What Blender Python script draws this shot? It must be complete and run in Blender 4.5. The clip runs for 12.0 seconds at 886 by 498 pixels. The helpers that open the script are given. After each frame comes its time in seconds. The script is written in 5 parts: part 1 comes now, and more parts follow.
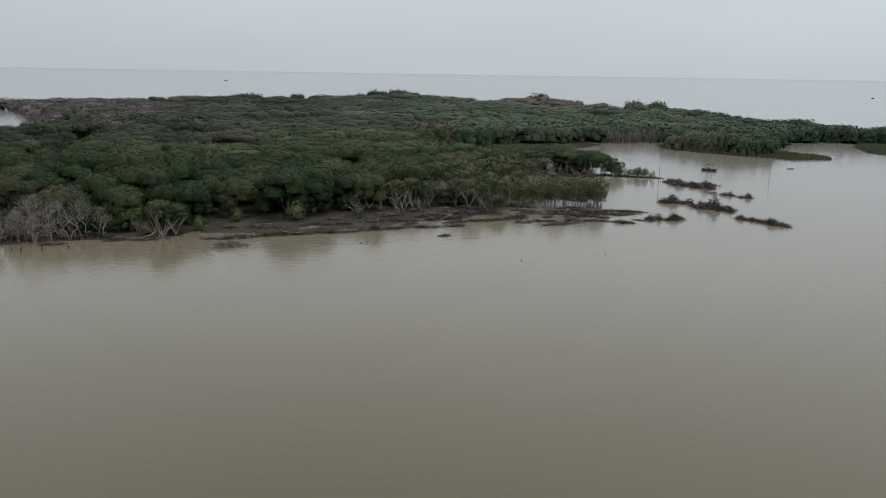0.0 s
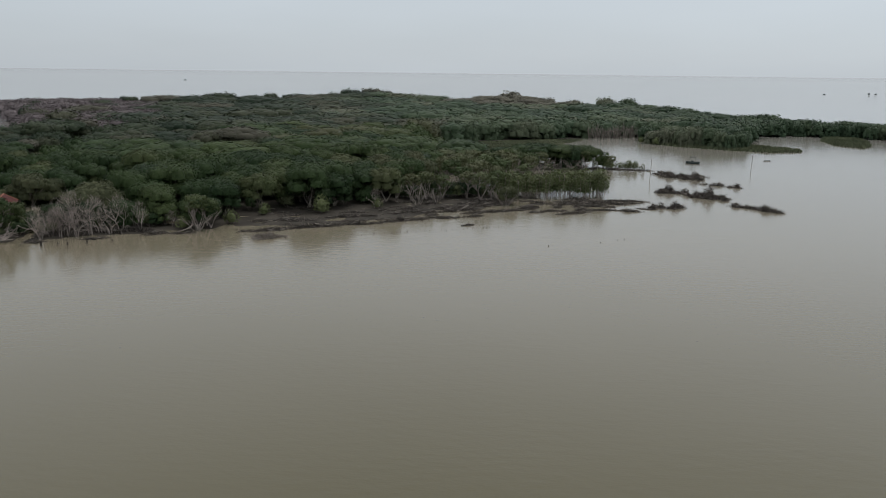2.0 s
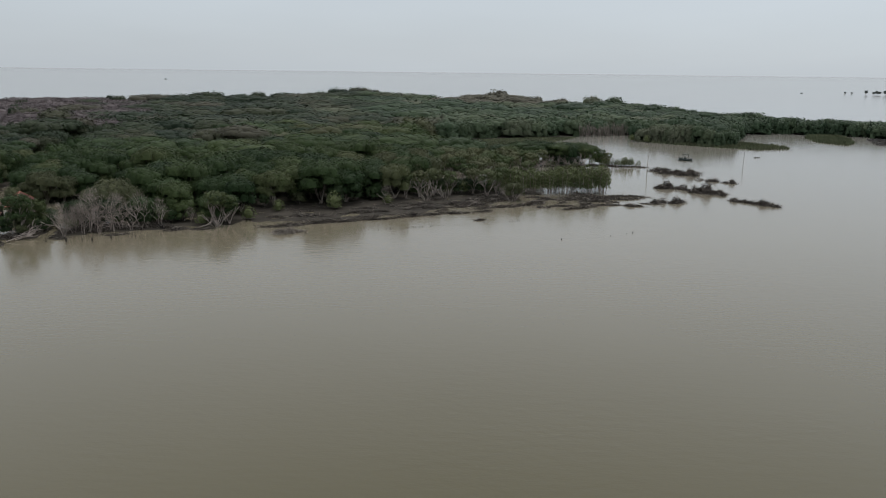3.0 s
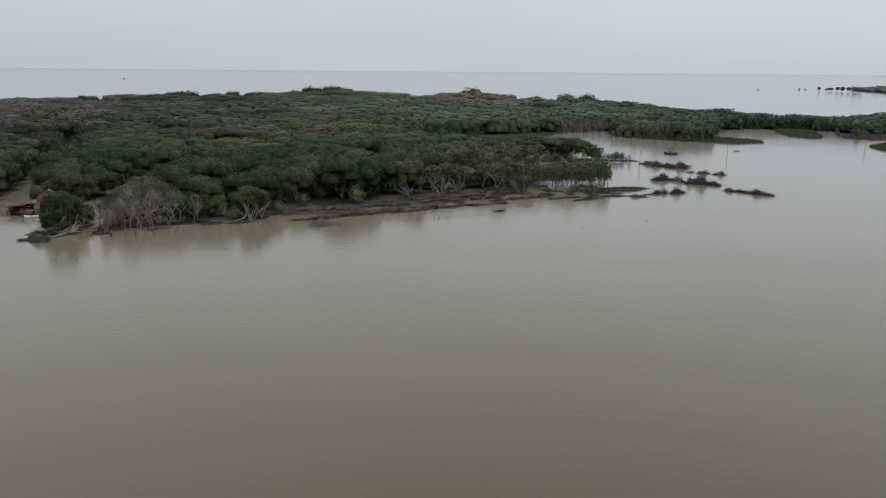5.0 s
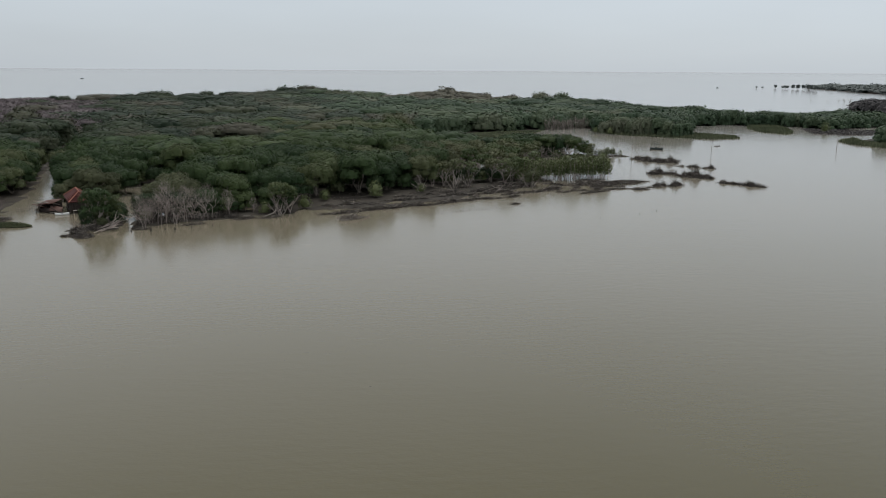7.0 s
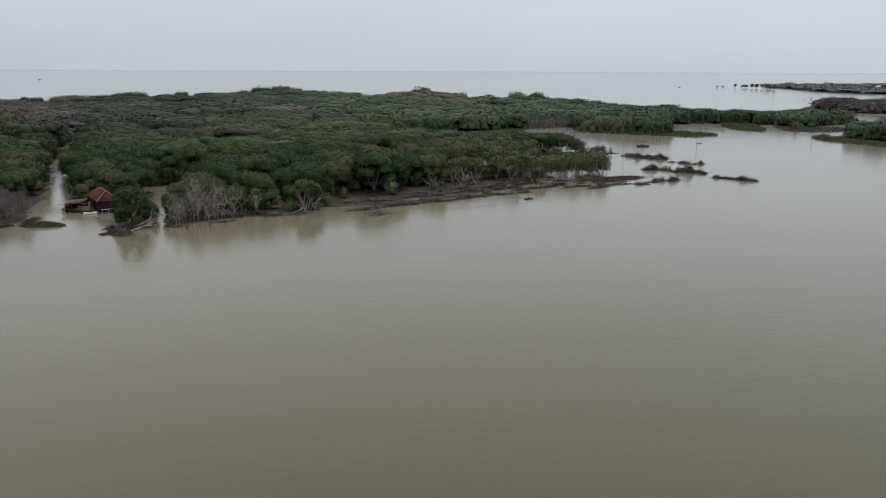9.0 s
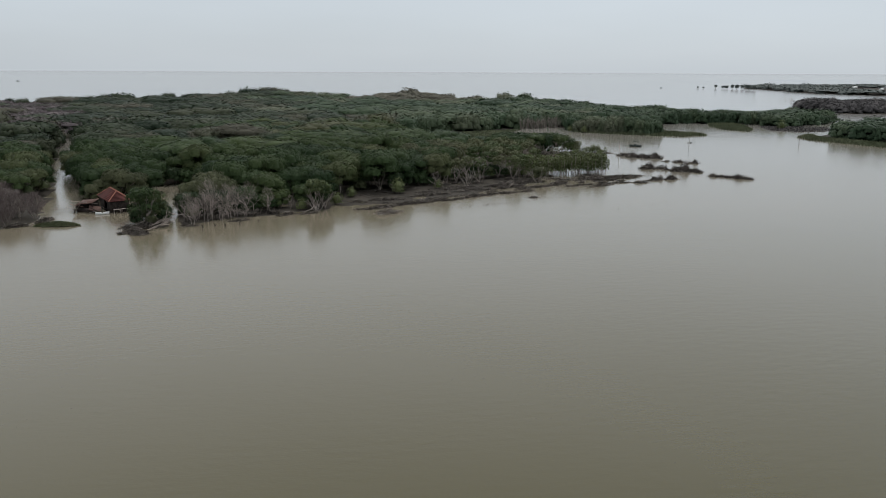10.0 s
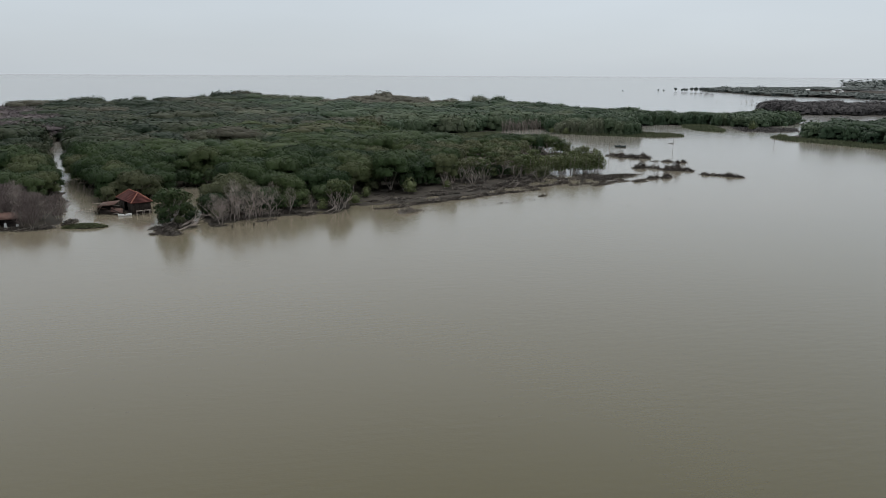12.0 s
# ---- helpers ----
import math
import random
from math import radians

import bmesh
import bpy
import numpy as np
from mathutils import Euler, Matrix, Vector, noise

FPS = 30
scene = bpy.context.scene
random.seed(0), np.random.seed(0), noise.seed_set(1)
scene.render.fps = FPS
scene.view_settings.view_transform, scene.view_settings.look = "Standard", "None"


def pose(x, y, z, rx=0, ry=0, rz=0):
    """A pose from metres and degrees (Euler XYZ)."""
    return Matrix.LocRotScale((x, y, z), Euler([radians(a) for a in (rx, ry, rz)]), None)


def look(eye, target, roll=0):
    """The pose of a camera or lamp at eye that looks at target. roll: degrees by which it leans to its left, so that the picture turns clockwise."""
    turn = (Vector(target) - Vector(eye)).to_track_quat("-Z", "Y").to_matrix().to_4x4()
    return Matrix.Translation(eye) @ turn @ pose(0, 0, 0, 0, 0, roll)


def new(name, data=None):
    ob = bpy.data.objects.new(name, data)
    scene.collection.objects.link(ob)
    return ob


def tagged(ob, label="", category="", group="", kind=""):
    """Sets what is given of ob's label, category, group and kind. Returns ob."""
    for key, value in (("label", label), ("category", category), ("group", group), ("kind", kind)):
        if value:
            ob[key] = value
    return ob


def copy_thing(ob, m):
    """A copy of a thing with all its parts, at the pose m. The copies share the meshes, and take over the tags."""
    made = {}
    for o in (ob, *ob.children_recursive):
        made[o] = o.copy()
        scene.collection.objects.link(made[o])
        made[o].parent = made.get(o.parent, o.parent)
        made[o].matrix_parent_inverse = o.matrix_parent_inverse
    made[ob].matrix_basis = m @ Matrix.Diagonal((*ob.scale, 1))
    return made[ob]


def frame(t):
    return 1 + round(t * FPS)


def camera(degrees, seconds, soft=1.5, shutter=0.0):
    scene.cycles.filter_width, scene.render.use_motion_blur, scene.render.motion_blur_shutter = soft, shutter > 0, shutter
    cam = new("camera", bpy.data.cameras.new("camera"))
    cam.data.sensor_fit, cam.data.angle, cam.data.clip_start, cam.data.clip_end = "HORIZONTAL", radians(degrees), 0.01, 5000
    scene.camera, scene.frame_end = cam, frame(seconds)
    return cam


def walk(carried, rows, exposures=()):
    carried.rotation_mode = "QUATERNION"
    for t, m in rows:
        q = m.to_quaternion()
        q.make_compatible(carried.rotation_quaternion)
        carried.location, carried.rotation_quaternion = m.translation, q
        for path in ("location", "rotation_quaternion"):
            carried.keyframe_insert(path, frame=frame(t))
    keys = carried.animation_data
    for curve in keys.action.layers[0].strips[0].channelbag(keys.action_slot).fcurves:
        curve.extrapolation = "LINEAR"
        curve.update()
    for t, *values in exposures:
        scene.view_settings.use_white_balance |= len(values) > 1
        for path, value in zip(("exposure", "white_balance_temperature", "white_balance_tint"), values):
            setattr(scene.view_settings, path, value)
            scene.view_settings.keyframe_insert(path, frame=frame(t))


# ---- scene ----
cam = camera(61.3, 12.0, soft=0.85)
PATH = [
    (0, (0.433, 0.171, 26.064), (0.422, 2.116, 25.598), 0.9),
    (0.5, (-2.228, -1.483, 26.023), (-2.211, 0.462, 25.557), 0.9),
    (1, (-4.902, -3.079, 25.955), (-4.858, -1.135, 25.488), 0.8),
    (1.5, (-7.596, -4.719, 25.914), (-7.527, -2.776, 25.446), 0.8),
    (2, (-10.465, -6.381, 25.863), (-10.368, -4.439, 25.395), 0.7),
    (2.5, (-13.4, -8.071, 25.828), (-13.277, -6.131, 25.359), 0.7),
    (3, (-16.312, -9.593, 25.796), (-16.162, -7.654, 25.326), 0.7),
    (5, (-28.062, -14.867, 25.676), (-27.807, -12.941, 25.204), 0.5),
    (5.5, (-30.988, -16.024, 25.66), (-30.707, -14.101, 25.187), 0.5),
    (6, (-33.993, -17.098, 25.623), (-33.686, -15.179, 25.151), 0.5),
    (6.5, (-36.917, -18.075, 25.62), (-36.585, -16.16, 25.147), 0.5),
    (7, (-39.883, -18.975, 25.615), (-39.525, -17.065, 25.141), 0.4),
    (9, (-51.515, -21.917, 25.667), (-51.058, -20.028, 25.194), 0.3),
    (9.5, (-54.294, -22.46, 25.635), (-53.813, -20.577, 25.163), 0.3),
    (10, (-57.13, -22.905, 25.585), (-56.624, -21.028, 25.115), 0.3),
    (10.5, (-59.986, -23.183, 25.511), (-59.454, -21.312, 25.044), 0.3),
    (11, (-62.896, -23.376, 25.449), (-62.34, -21.512, 24.984), 0.3),
    (11.5, (-65.878, -23.451, 25.4), (-65.294, -21.595, 24.937), 0.3),
    (12, (-68.846, -23.506, 25.361), (-68.236, -21.658, 24.9), 0.3),
]
walk(cam, [(t, look(eye, target, roll)) for t, eye, target, roll in PATH], [(0.0, -0.08), (6.0, -0.04), (12.0, 0.0)])

# ---- world and sun: a bright overcast sky ----
SUN_EL, SUN_AZ = radians(64), radians(28)
world = bpy.data.worlds.new("overcast_sky")
scene.world = world
world.use_nodes = True
wn, wl = world.node_tree.nodes, world.node_tree.links
wn.clear()
w_out = wn.new("ShaderNodeOutputWorld")
sky = wn.new("ShaderNodeTexSky")
sky.sky_type, sky.sun_disc, sky.sun_elevation, sky.sun_rotation = "NISHITA", False, SUN_EL, SUN_AZ
sky_bg = wn.new("ShaderNodeBackground")
sky_bg.inputs["Strength"].default_value = 0.1
wl.new(sky.outputs[0], sky_bg.inputs["Color"])
w_co = wn.new("ShaderNodeTexCoord")
w_sep = wn.new("ShaderNodeSeparateXYZ")
wl.new(w_co.outputs["Generated"], w_sep.inputs[0])
w_map = wn.new("ShaderNodeMapping")
w_map.inputs["Scale"].default_value = (1.2, 1.2, 6.0)
wl.new(w_co.outputs["Generated"], w_map.inputs["Vector"])
w_noise = wn.new("ShaderNodeTexNoise")
w_noise.inputs["Scale"].default_value, w_noise.inputs["Detail"].default_value = 1.6, 4
wl.new(w_map.outputs[0], w_noise.inputs["Vector"])
w_ramp = wn.new("ShaderNodeValToRGB")
el = w_ramp.color_ramp.elements
el[0].position, el[0].color = 0.0, (0.548, 0.602, 0.652, 1)
el[1].position, el[1].color = 1.0, (0.90, 0.92, 0.95, 1)
mid = el.new(0.16)
mid.color = (0.626, 0.686, 0.745, 1)
mid2 = el.new(0.28)
mid2.color = (0.79, 0.84, 0.89, 1)
wl.new(w_sep.outputs["Z"], w_ramp.inputs["Fac"])
w_var = wn.new("ShaderNodeMapRange")
w_var.inputs["To Min"].default_value, w_var.inputs["To Max"].default_value = 0.90, 1.10
wl.new(w_noise.outputs["Fac"], w_var.inputs["Value"])
w_side = wn.new("ShaderNodeMath")
w_side.operation = "MULTIPLY_ADD"
w_side.inputs[1].default_value = 0.10
wl.new(w_sep.outputs["X"], w_side.inputs[0])
wl.new(w_var.outputs[0], w_side.inputs[2])
w_mul = wn.new("ShaderNodeVectorMath")
w_mul.operation = "SCALE"
wl.new(w_ramp.outputs["Color"], w_mul.inputs[0])
wl.new(w_side.outputs[0], w_mul.inputs["Scale"])
cloud_bg = wn.new("ShaderNodeBackground")
wl.new(w_mul.outputs[0], cloud_bg.inputs["Color"])
w_mix = wn.new("ShaderNodeMixShader")
w_mix.inputs["Fac"].default_value = 0.92
wl.new(sky_bg.outputs[0], w_mix.inputs[1])
wl.new(cloud_bg.outputs[0], w_mix.inputs[2])
wl.new(w_mix.outputs[0], w_out.inputs["Surface"])

sun_data = bpy.data.lights.new("sun", "SUN")
sun_data.energy, sun_data.angle, sun_data.color = 1.4, radians(28), (1.0, 0.96, 0.9)
sun = new("sun", sun_data)
sun.matrix_world = look((math.sin(SUN_AZ) * 300, math.cos(SUN_AZ) * 300, 300 * math.tan(SUN_EL)), (0, 0, 0))


# ---- materials ----
def material(name):
    m = bpy.data.materials.new(name)
    m.use_nodes = True
    n = m.node_tree.nodes
    return m, n, m.node_tree.links, n["Principled BSDF"]


def node(n, kind, **inputs):
    k = n.new(kind)
    for key, value in inputs.items():
        k.inputs[key.replace("_", " ")].default_value = value
    return k


def rough_material(name, dark, light, scale, roughness=0.85, island=0.35, bump=0.0, fine=9.0, spec=0.1, cell=0.0):
    """Two scales of noise between two colours, with a value that differs from piece to piece."""
    m, n, l, p = material(name)
    geo = n.new("ShaderNodeNewGeometry")
    big = node(n, "ShaderNodeTexNoise", Scale=scale, Detail=3.0)
    small = node(n, "ShaderNodeTexNoise", Scale=scale * fine, Detail=4.0)
    l.new(geo.outputs["Position"], big.inputs["Vector"])
    l.new(geo.outputs["Position"], small.inputs["Vector"])
    add = n.new("ShaderNodeMath")
    add.operation = "MULTIPLY_ADD"
    add.inputs[1].default_value = 0.45
    l.new(small.outputs["Fac"], add.inputs[0])
    l.new(big.outputs["Fac"], add.inputs[2])
    ramp = n.new("ShaderNodeValToRGB")
    e = ramp.color_ramp.elements
    e[0].position, e[0].color = 0.52, (*dark, 1)
    e[1].position, e[1].color = 0.92, (*light, 1)
    if cell:
        patch = node(n, "ShaderNodeTexVoronoi", Scale=cell)
        l.new(geo.outputs["Position"], patch.inputs["Vector"])
        tone = n.new("ShaderNodeSeparateColor")
        l.new(patch.outputs["Color"], tone.inputs[0])
        shift = n.new("ShaderNodeMath")
        shift.operation = "MULTIPLY_ADD"
        shift.inputs[1].default_value = 0.34
        l.new(tone.outputs["Red"], shift.inputs[0])
        lower = n.new("ShaderNodeMath")
        lower.operation = "SUBTRACT"
        lower.inputs[1].default_value = 0.17
        l.new(add.outputs[0], lower.inputs[0])
        l.new(lower.outputs[0], shift.inputs[2])
        l.new(shift.outputs[0], ramp.inputs["Fac"])
    else:
        l.new(add.outputs[0], ramp.inputs["Fac"])
    vary = n.new("ShaderNodeMapRange")
    vary.inputs["To Min"].default_value, vary.inputs["To Max"].default_value = 1 - island, 1 + island
    l.new(geo.outputs["Random Per Island"], vary.inputs["Value"])
    mul = n.new("ShaderNodeVectorMath")
    mul.operation = "SCALE"
    l.new(ramp.outputs["Color"], mul.inputs[0])
    l.new(vary.outputs[0], mul.inputs["Scale"])
    l.new(mul.outputs[0], p.inputs["Base Color"])
    p.inputs["Roughness"].default_value = roughness
    p.inputs["Specular IOR Level"].default_value = spec
    if bump:
        b = node(n, "ShaderNodeBump", Strength=0.6, Distance=bump)
        l.new(small.outputs["Fac"], b.inputs["Height"])
        l.new(b.outputs[0], p.inputs["Normal"])
    return m


LEAF_DEEP = rough_material("deep_green_leaves", (0.010, 0.021, 0.008), (0.034, 0.051, 0.020), 0.05, 0.6, 0.07, fine=4.0)
LEAF_OLIVE = rough_material("olive_leaves", (0.044, 0.053, 0.026), (0.089, 0.095, 0.050), 0.2, 0.6, 0.16)
# Leaves greyed and paled, haze over the far coast painted into their colour.
LEAF_HAZED = rough_material("hazed_leaves", (0.080, 0.093, 0.088), (0.116, 0.130, 0.122), 0.01, 0.7, 0.2)
LEAF_DRY = rough_material("dry_scrub_leaves", (0.082, 0.080, 0.060), (0.134, 0.127, 0.100), 0.08, 0.7, 0.3)


def foliage(name, stops, tree=False, speckle=0.15):
    """Leaves whose tint differs from crown to crown, from patch to patch and from spray to spray."""
    m, n, l, p = material(name)
    geo = n.new("ShaderNodeNewGeometry")
    patch = node(n, "ShaderNodeTexNoise", Scale=0.45, Detail=2.0)
    l.new(geo.outputs["Position"], patch.inputs["Vector"])
    if tree:
        own = n.new("ShaderNodeObjectInfo").outputs["Random"]
    else:
        crown_tint = n.new("ShaderNodeAttribute")
        crown_tint.attribute_name = "tint"
        own = crown_tint.outputs["Fac"]
    mix = n.new("ShaderNodeMath")
    mix.operation = "MULTIPLY_ADD"
    mix.inputs[1].default_value = 0.22
    l.new(patch.outputs["Fac"], mix.inputs[0])
    low = n.new("ShaderNodeMath")
    low.operation = "SUBTRACT"
    low.inputs[1].default_value = 0.11
    l.new(own, low.inputs[0])
    l.new(low.outputs[0], mix.inputs[2])
    ramp = n.new("ShaderNodeValToRGB")
    e = ramp.color_ramp.elements
    e[0].position, e[0].color = stops[0][0], (*stops[0][1], 1)
    e[1].position, e[1].color = stops[-1][0], (*stops[-1][1], 1)
    for at, colour in stops[1:-1]:
        e.new(at).color = (*colour, 1)
    l.new(mix.outputs[0], ramp.inputs["Fac"])
    vary = n.new("ShaderNodeMapRange")
    vary.inputs["To Min"].default_value, vary.inputs["To Max"].default_value = 1 - speckle, 1 + speckle
    l.new(geo.outputs["Random Per Island"], vary.inputs["Value"])
    mul = n.new("ShaderNodeVectorMath")
    mul.operation = "SCALE"
    l.new(ramp.outputs["Color"], mul.inputs[0])
    l.new(vary.outputs[0], mul.inputs["Scale"])
    l.new(mul.outputs[0], p.inputs["Base Color"])
    p.inputs["Roughness"].default_value, p.inputs["Specular IOR Level"].default_value = 0.6, 0.12
    return m


NEAR_STOPS = ((0.0, (0.0163, 0.0338, 0.0125)), (0.35, (0.0325, 0.0550, 0.0187)), (0.6, (0.0475, 0.0688, 0.0225)), (0.8, (0.0625, 0.0750, 0.0312)), (1.0, (0.0825, 0.0775, 0.0475)))
# Lighter and greyer than the near stops, distance haze painted into them.
HAZED_STOPS = ((0.0, (0.026, 0.047, 0.026)), (0.4, (0.045, 0.071, 0.038)), (0.7, (0.070, 0.092, 0.051)), (1.0, (0.108, 0.108, 0.076)))
CANOPY = foliage("mangrove_canopy", NEAR_STOPS, speckle=0.09)
WEST_STOPS = ((0.0, (0.016, 0.029, 0.016)), (0.4, (0.033, 0.046, 0.024)), (0.7, (0.054, 0.058, 0.035)), (1.0, (0.074, 0.068, 0.052)))
CANOPY_WEST = foliage("brownish_mangrove_canopy", WEST_STOPS, speckle=0.08)
CANOPY_FAR = foliage("hazed_far_canopy", HAZED_STOPS, speckle=0.08)
SHORE_LEAF = foliage("shore_mangrove_leaves", ((0.0, (0.0175, 0.0350, 0.0125)), (0.5, (0.0325, 0.0537, 0.0187)), (0.85, (0.0500, 0.0700, 0.0250)), (1.0, (0.0725, 0.0825, 0.0375))), True)
OPEN_LEAF = foliage("thin_mangrove_leaves", ((0.0, (0.046, 0.070, 0.026)), (0.5, (0.074, 0.094, 0.040)), (1.0, (0.108, 0.112, 0.060))), True)
LEAF_YOUNG = rough_material("young_leaves", (0.062, 0.080, 0.032), (0.112, 0.128, 0.058), 0.3, 0.6, 0.3)
TWIG_BROWN = rough_material("bare_twigs", (0.100, 0.086, 0.088), (0.170, 0.146, 0.148), 0.04, 0.9, 0.2)
TWIG_PINK = rough_material("pinkish_twigs", (0.102, 0.083, 0.077), (0.192, 0.158, 0.149), 0.1, 0.9, 0.35)
TWIG_GREY = rough_material("grey_twigs", (0.058, 0.055, 0.055), (0.110, 0.103, 0.102), 0.04, 0.9, 0.35)
BARK = rough_material("grey_bark", (0.132, 0.114, 0.096), (0.288, 0.258, 0.228), 0.7, 0.9, 0.3)
BARK_PALE = rough_material("pale_dead_wood", (0.165, 0.140, 0.124), (0.370, 0.322, 0.290), 0.7, 0.9, 0.3)
BRUSH = rough_material("wet_brushwood", (0.022, 0.019, 0.017), (0.062, 0.054, 0.047), 0.5, 0.8, 0.4)
MUD = rough_material("tidal_mud", (0.026, 0.023, 0.019), (0.058, 0.051, 0.042), 0.22, 0.8, 0.0, 0.05)
GRASS = rough_material("marsh_grass", (0.082, 0.098, 0.056), (0.138, 0.150, 0.088), 0.1, 0.8, 0.4)

WATER, n, l, p = material("muddy_water")
geo = n.new("ShaderNodeNewGeometry")
silt = node(n, "ShaderNodeTexNoise", Scale=0.012, Detail=3.0)
l.new(geo.outputs["Position"], silt.inputs["Vector"])
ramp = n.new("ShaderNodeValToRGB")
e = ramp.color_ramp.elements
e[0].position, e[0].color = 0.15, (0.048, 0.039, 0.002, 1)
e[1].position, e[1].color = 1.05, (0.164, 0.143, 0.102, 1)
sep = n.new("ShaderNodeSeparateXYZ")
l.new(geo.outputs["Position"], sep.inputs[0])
# Near water painted darker for vignetting; the silt noise only varies the tone.
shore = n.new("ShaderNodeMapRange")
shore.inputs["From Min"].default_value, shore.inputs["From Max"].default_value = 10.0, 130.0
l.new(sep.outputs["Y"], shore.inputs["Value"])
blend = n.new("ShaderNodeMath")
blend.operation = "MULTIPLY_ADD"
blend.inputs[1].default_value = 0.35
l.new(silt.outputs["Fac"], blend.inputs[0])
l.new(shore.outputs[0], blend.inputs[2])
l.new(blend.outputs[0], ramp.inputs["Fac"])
# Far water's colour is paled, haze and sky sheen painted into it.
far_sheen = n.new("ShaderNodeMapRange")
far_sheen.inputs["From Min"].default_value, far_sheen.inputs["From Max"].default_value = 110.0, 420.0
l.new(sep.outputs["Y"], far_sheen.inputs["Value"])
# Mixes the muddy tone towards that painted pale tone.
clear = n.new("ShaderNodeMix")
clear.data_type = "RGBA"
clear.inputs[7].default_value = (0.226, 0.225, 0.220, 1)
l.new(far_sheen.outputs[0], clear.inputs[0])
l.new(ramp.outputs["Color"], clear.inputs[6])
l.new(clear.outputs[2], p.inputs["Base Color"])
offing = n.new("ShaderNodeMapRange")
offing.inputs["From Min"].default_value, offing.inputs["From Max"].default_value = 2200.0, 4200.0
offing.inputs["To Min"].default_value, offing.inputs["To Max"].default_value = 0.15, 0.24
l.new(sep.outputs["Y"], offing.inputs["Value"])
l.new(offing.outputs[0], p.inputs["Roughness"])
p.inputs["Roughness"].default_value, p.inputs["IOR"].default_value = 0.15, 1.52
turn = n.new("ShaderNodeMapping")
turn.inputs["Rotation"].default_value, turn.inputs["Scale"].default_value = (0, 0, 0.35), (0.45, 1.0, 1.0)
l.new(geo.outputs["Position"], turn.inputs["Vector"])
ripple = node(n, "ShaderNodeTexNoise", Scale=1.3, Detail=3.0, Roughness=0.55)
swell = node(n, "ShaderNodeTexNoise", Scale=0.10, Detail=2.0)
l.new(turn.outputs[0], ripple.inputs["Vector"])
l.new(turn.outputs[0], swell.inputs["Vector"])
wind = n.new("ShaderNodeMath")
wind.operation = "MULTIPLY"
l.new(ripple.outputs["Fac"], wind.inputs[0])
l.new(swell.outputs["Fac"], wind.inputs[1])
b = node(n, "ShaderNodeBump", Strength=0.42, Distance=0.09)
l.new(wind.outputs[0], b.inputs["Height"])
l.new(b.outputs[0], p.inputs["Normal"])


# ---- mesh helpers ----
def mesh_of(name, verts, faces, mat, kinds=None):
    """A mesh from an array of places and an array of faces that all have three or four corners."""
    verts, faces = np.asarray(verts, np.float32), np.asarray(faces, np.int32)
    me = bpy.data.meshes.new(name)
    me.vertices.add(len(verts))
    me.vertices.foreach_set("co", verts.ravel())
    me.loops.add(faces.size)
    me.loops.foreach_set("vertex_index", faces.ravel())
    me.polygons.add(len(faces))
    me.polygons.foreach_set("loop_start", np.arange(0, faces.size, faces.shape[1], dtype=np.int32))
    for m in mat if kinds is not None else [mat]:
        me.materials.append(m)
    if kinds is not None:
        me.polygons.foreach_set("material_index", np.asarray(kinds, np.int32))
    me.update(calc_edges=True)
    return me


def tint_mesh(me, tints):
    """Stores each face's leaf tint."""
    layer = me.attributes.new("tint", "FLOAT", "FACE")
    layer.data.foreach_set("value", np.asarray(tints, np.float32))
    return me


def stack(pieces):
    """Joins (verts, faces) pairs into one."""
    vs, fs, k = [], [], 0
    for v, f in pieces:
        vs.append(v)
        fs.append(np.asarray(f) + k)
        k += len(v)
    return np.concatenate(vs), np.concatenate(fs)


def tufts(centres, normals, sizes, rng, tri=False, wide=0.8, jitter=0.42):
    """Leaf sprays: small rhombs or triangles that lie roughly along the crown's surface."""
    n = len(centres)
    nor = normals + rng.normal(0, jitter, (n, 3))
    nor /= np.linalg.norm(nor, axis=1, keepdims=True)
    a = np.cross(nor, rng.normal(0, 1, (n, 3)))
    a /= np.linalg.norm(a, axis=1, keepdims=True) + 1e-9
    b = np.cross(nor, a)
    s = sizes[:, None]
    if tri:
        v = np.stack([centres + a * s, centres - a * s * 0.5 + b * s * wide, centres - a * s * 0.5 - b * s * wide], 1)
        return v.reshape(-1, 3), np.arange(3 * n).reshape(-1, 3)
    v = np.stack([centres + a * s, centres + b * s * 0.6 - nor * s * 0.15, centres - a * s, centres - b * s * 0.6 - nor * s * 0.15], 1)
    return v.reshape(-1, 3), np.arange(4 * n).reshape(-1, 4)


def limb(a, b, r0, r1, sides=4, bend=0.0, rng=None, steps=3):
    """A tapered, slightly bent branch from a to b, of quads."""
    a, b = np.asarray(a, float), np.asarray(b, float)
    d = b - a
    u = np.cross(d, (0.3, 0.2, 1.0) if abs(d[2]) < 0.9 * np.linalg.norm(d) else (1.0, 0.2, 0))
    u /= np.linalg.norm(u)
    w = np.cross(d, u)
    w /= np.linalg.norm(w)
    off = rng.normal(0, bend, 2) if rng is not None else (0, 0)
    ang = np.arange(sides) * 2 * math.pi / sides
    ring = np.cos(ang)[:, None] * u + np.sin(ang)[:, None] * w
    vs = []
    for i in range(steps + 1):
        t = i / steps
        c = a + d * t + (u * off[0] + w * off[1]) * math.sin(math.pi * t)
        vs.append(c + ring * (r0 + (r1 - r0) * t))
    f = []
    for i in range(steps):
        for j in range(sides):
            k = (j + 1) % sides
            f.append((i * sides + j, i * sides + k, (i + 1) * sides + k, (i + 1) * sides + j))
    return np.concatenate(vs), np.array(f)


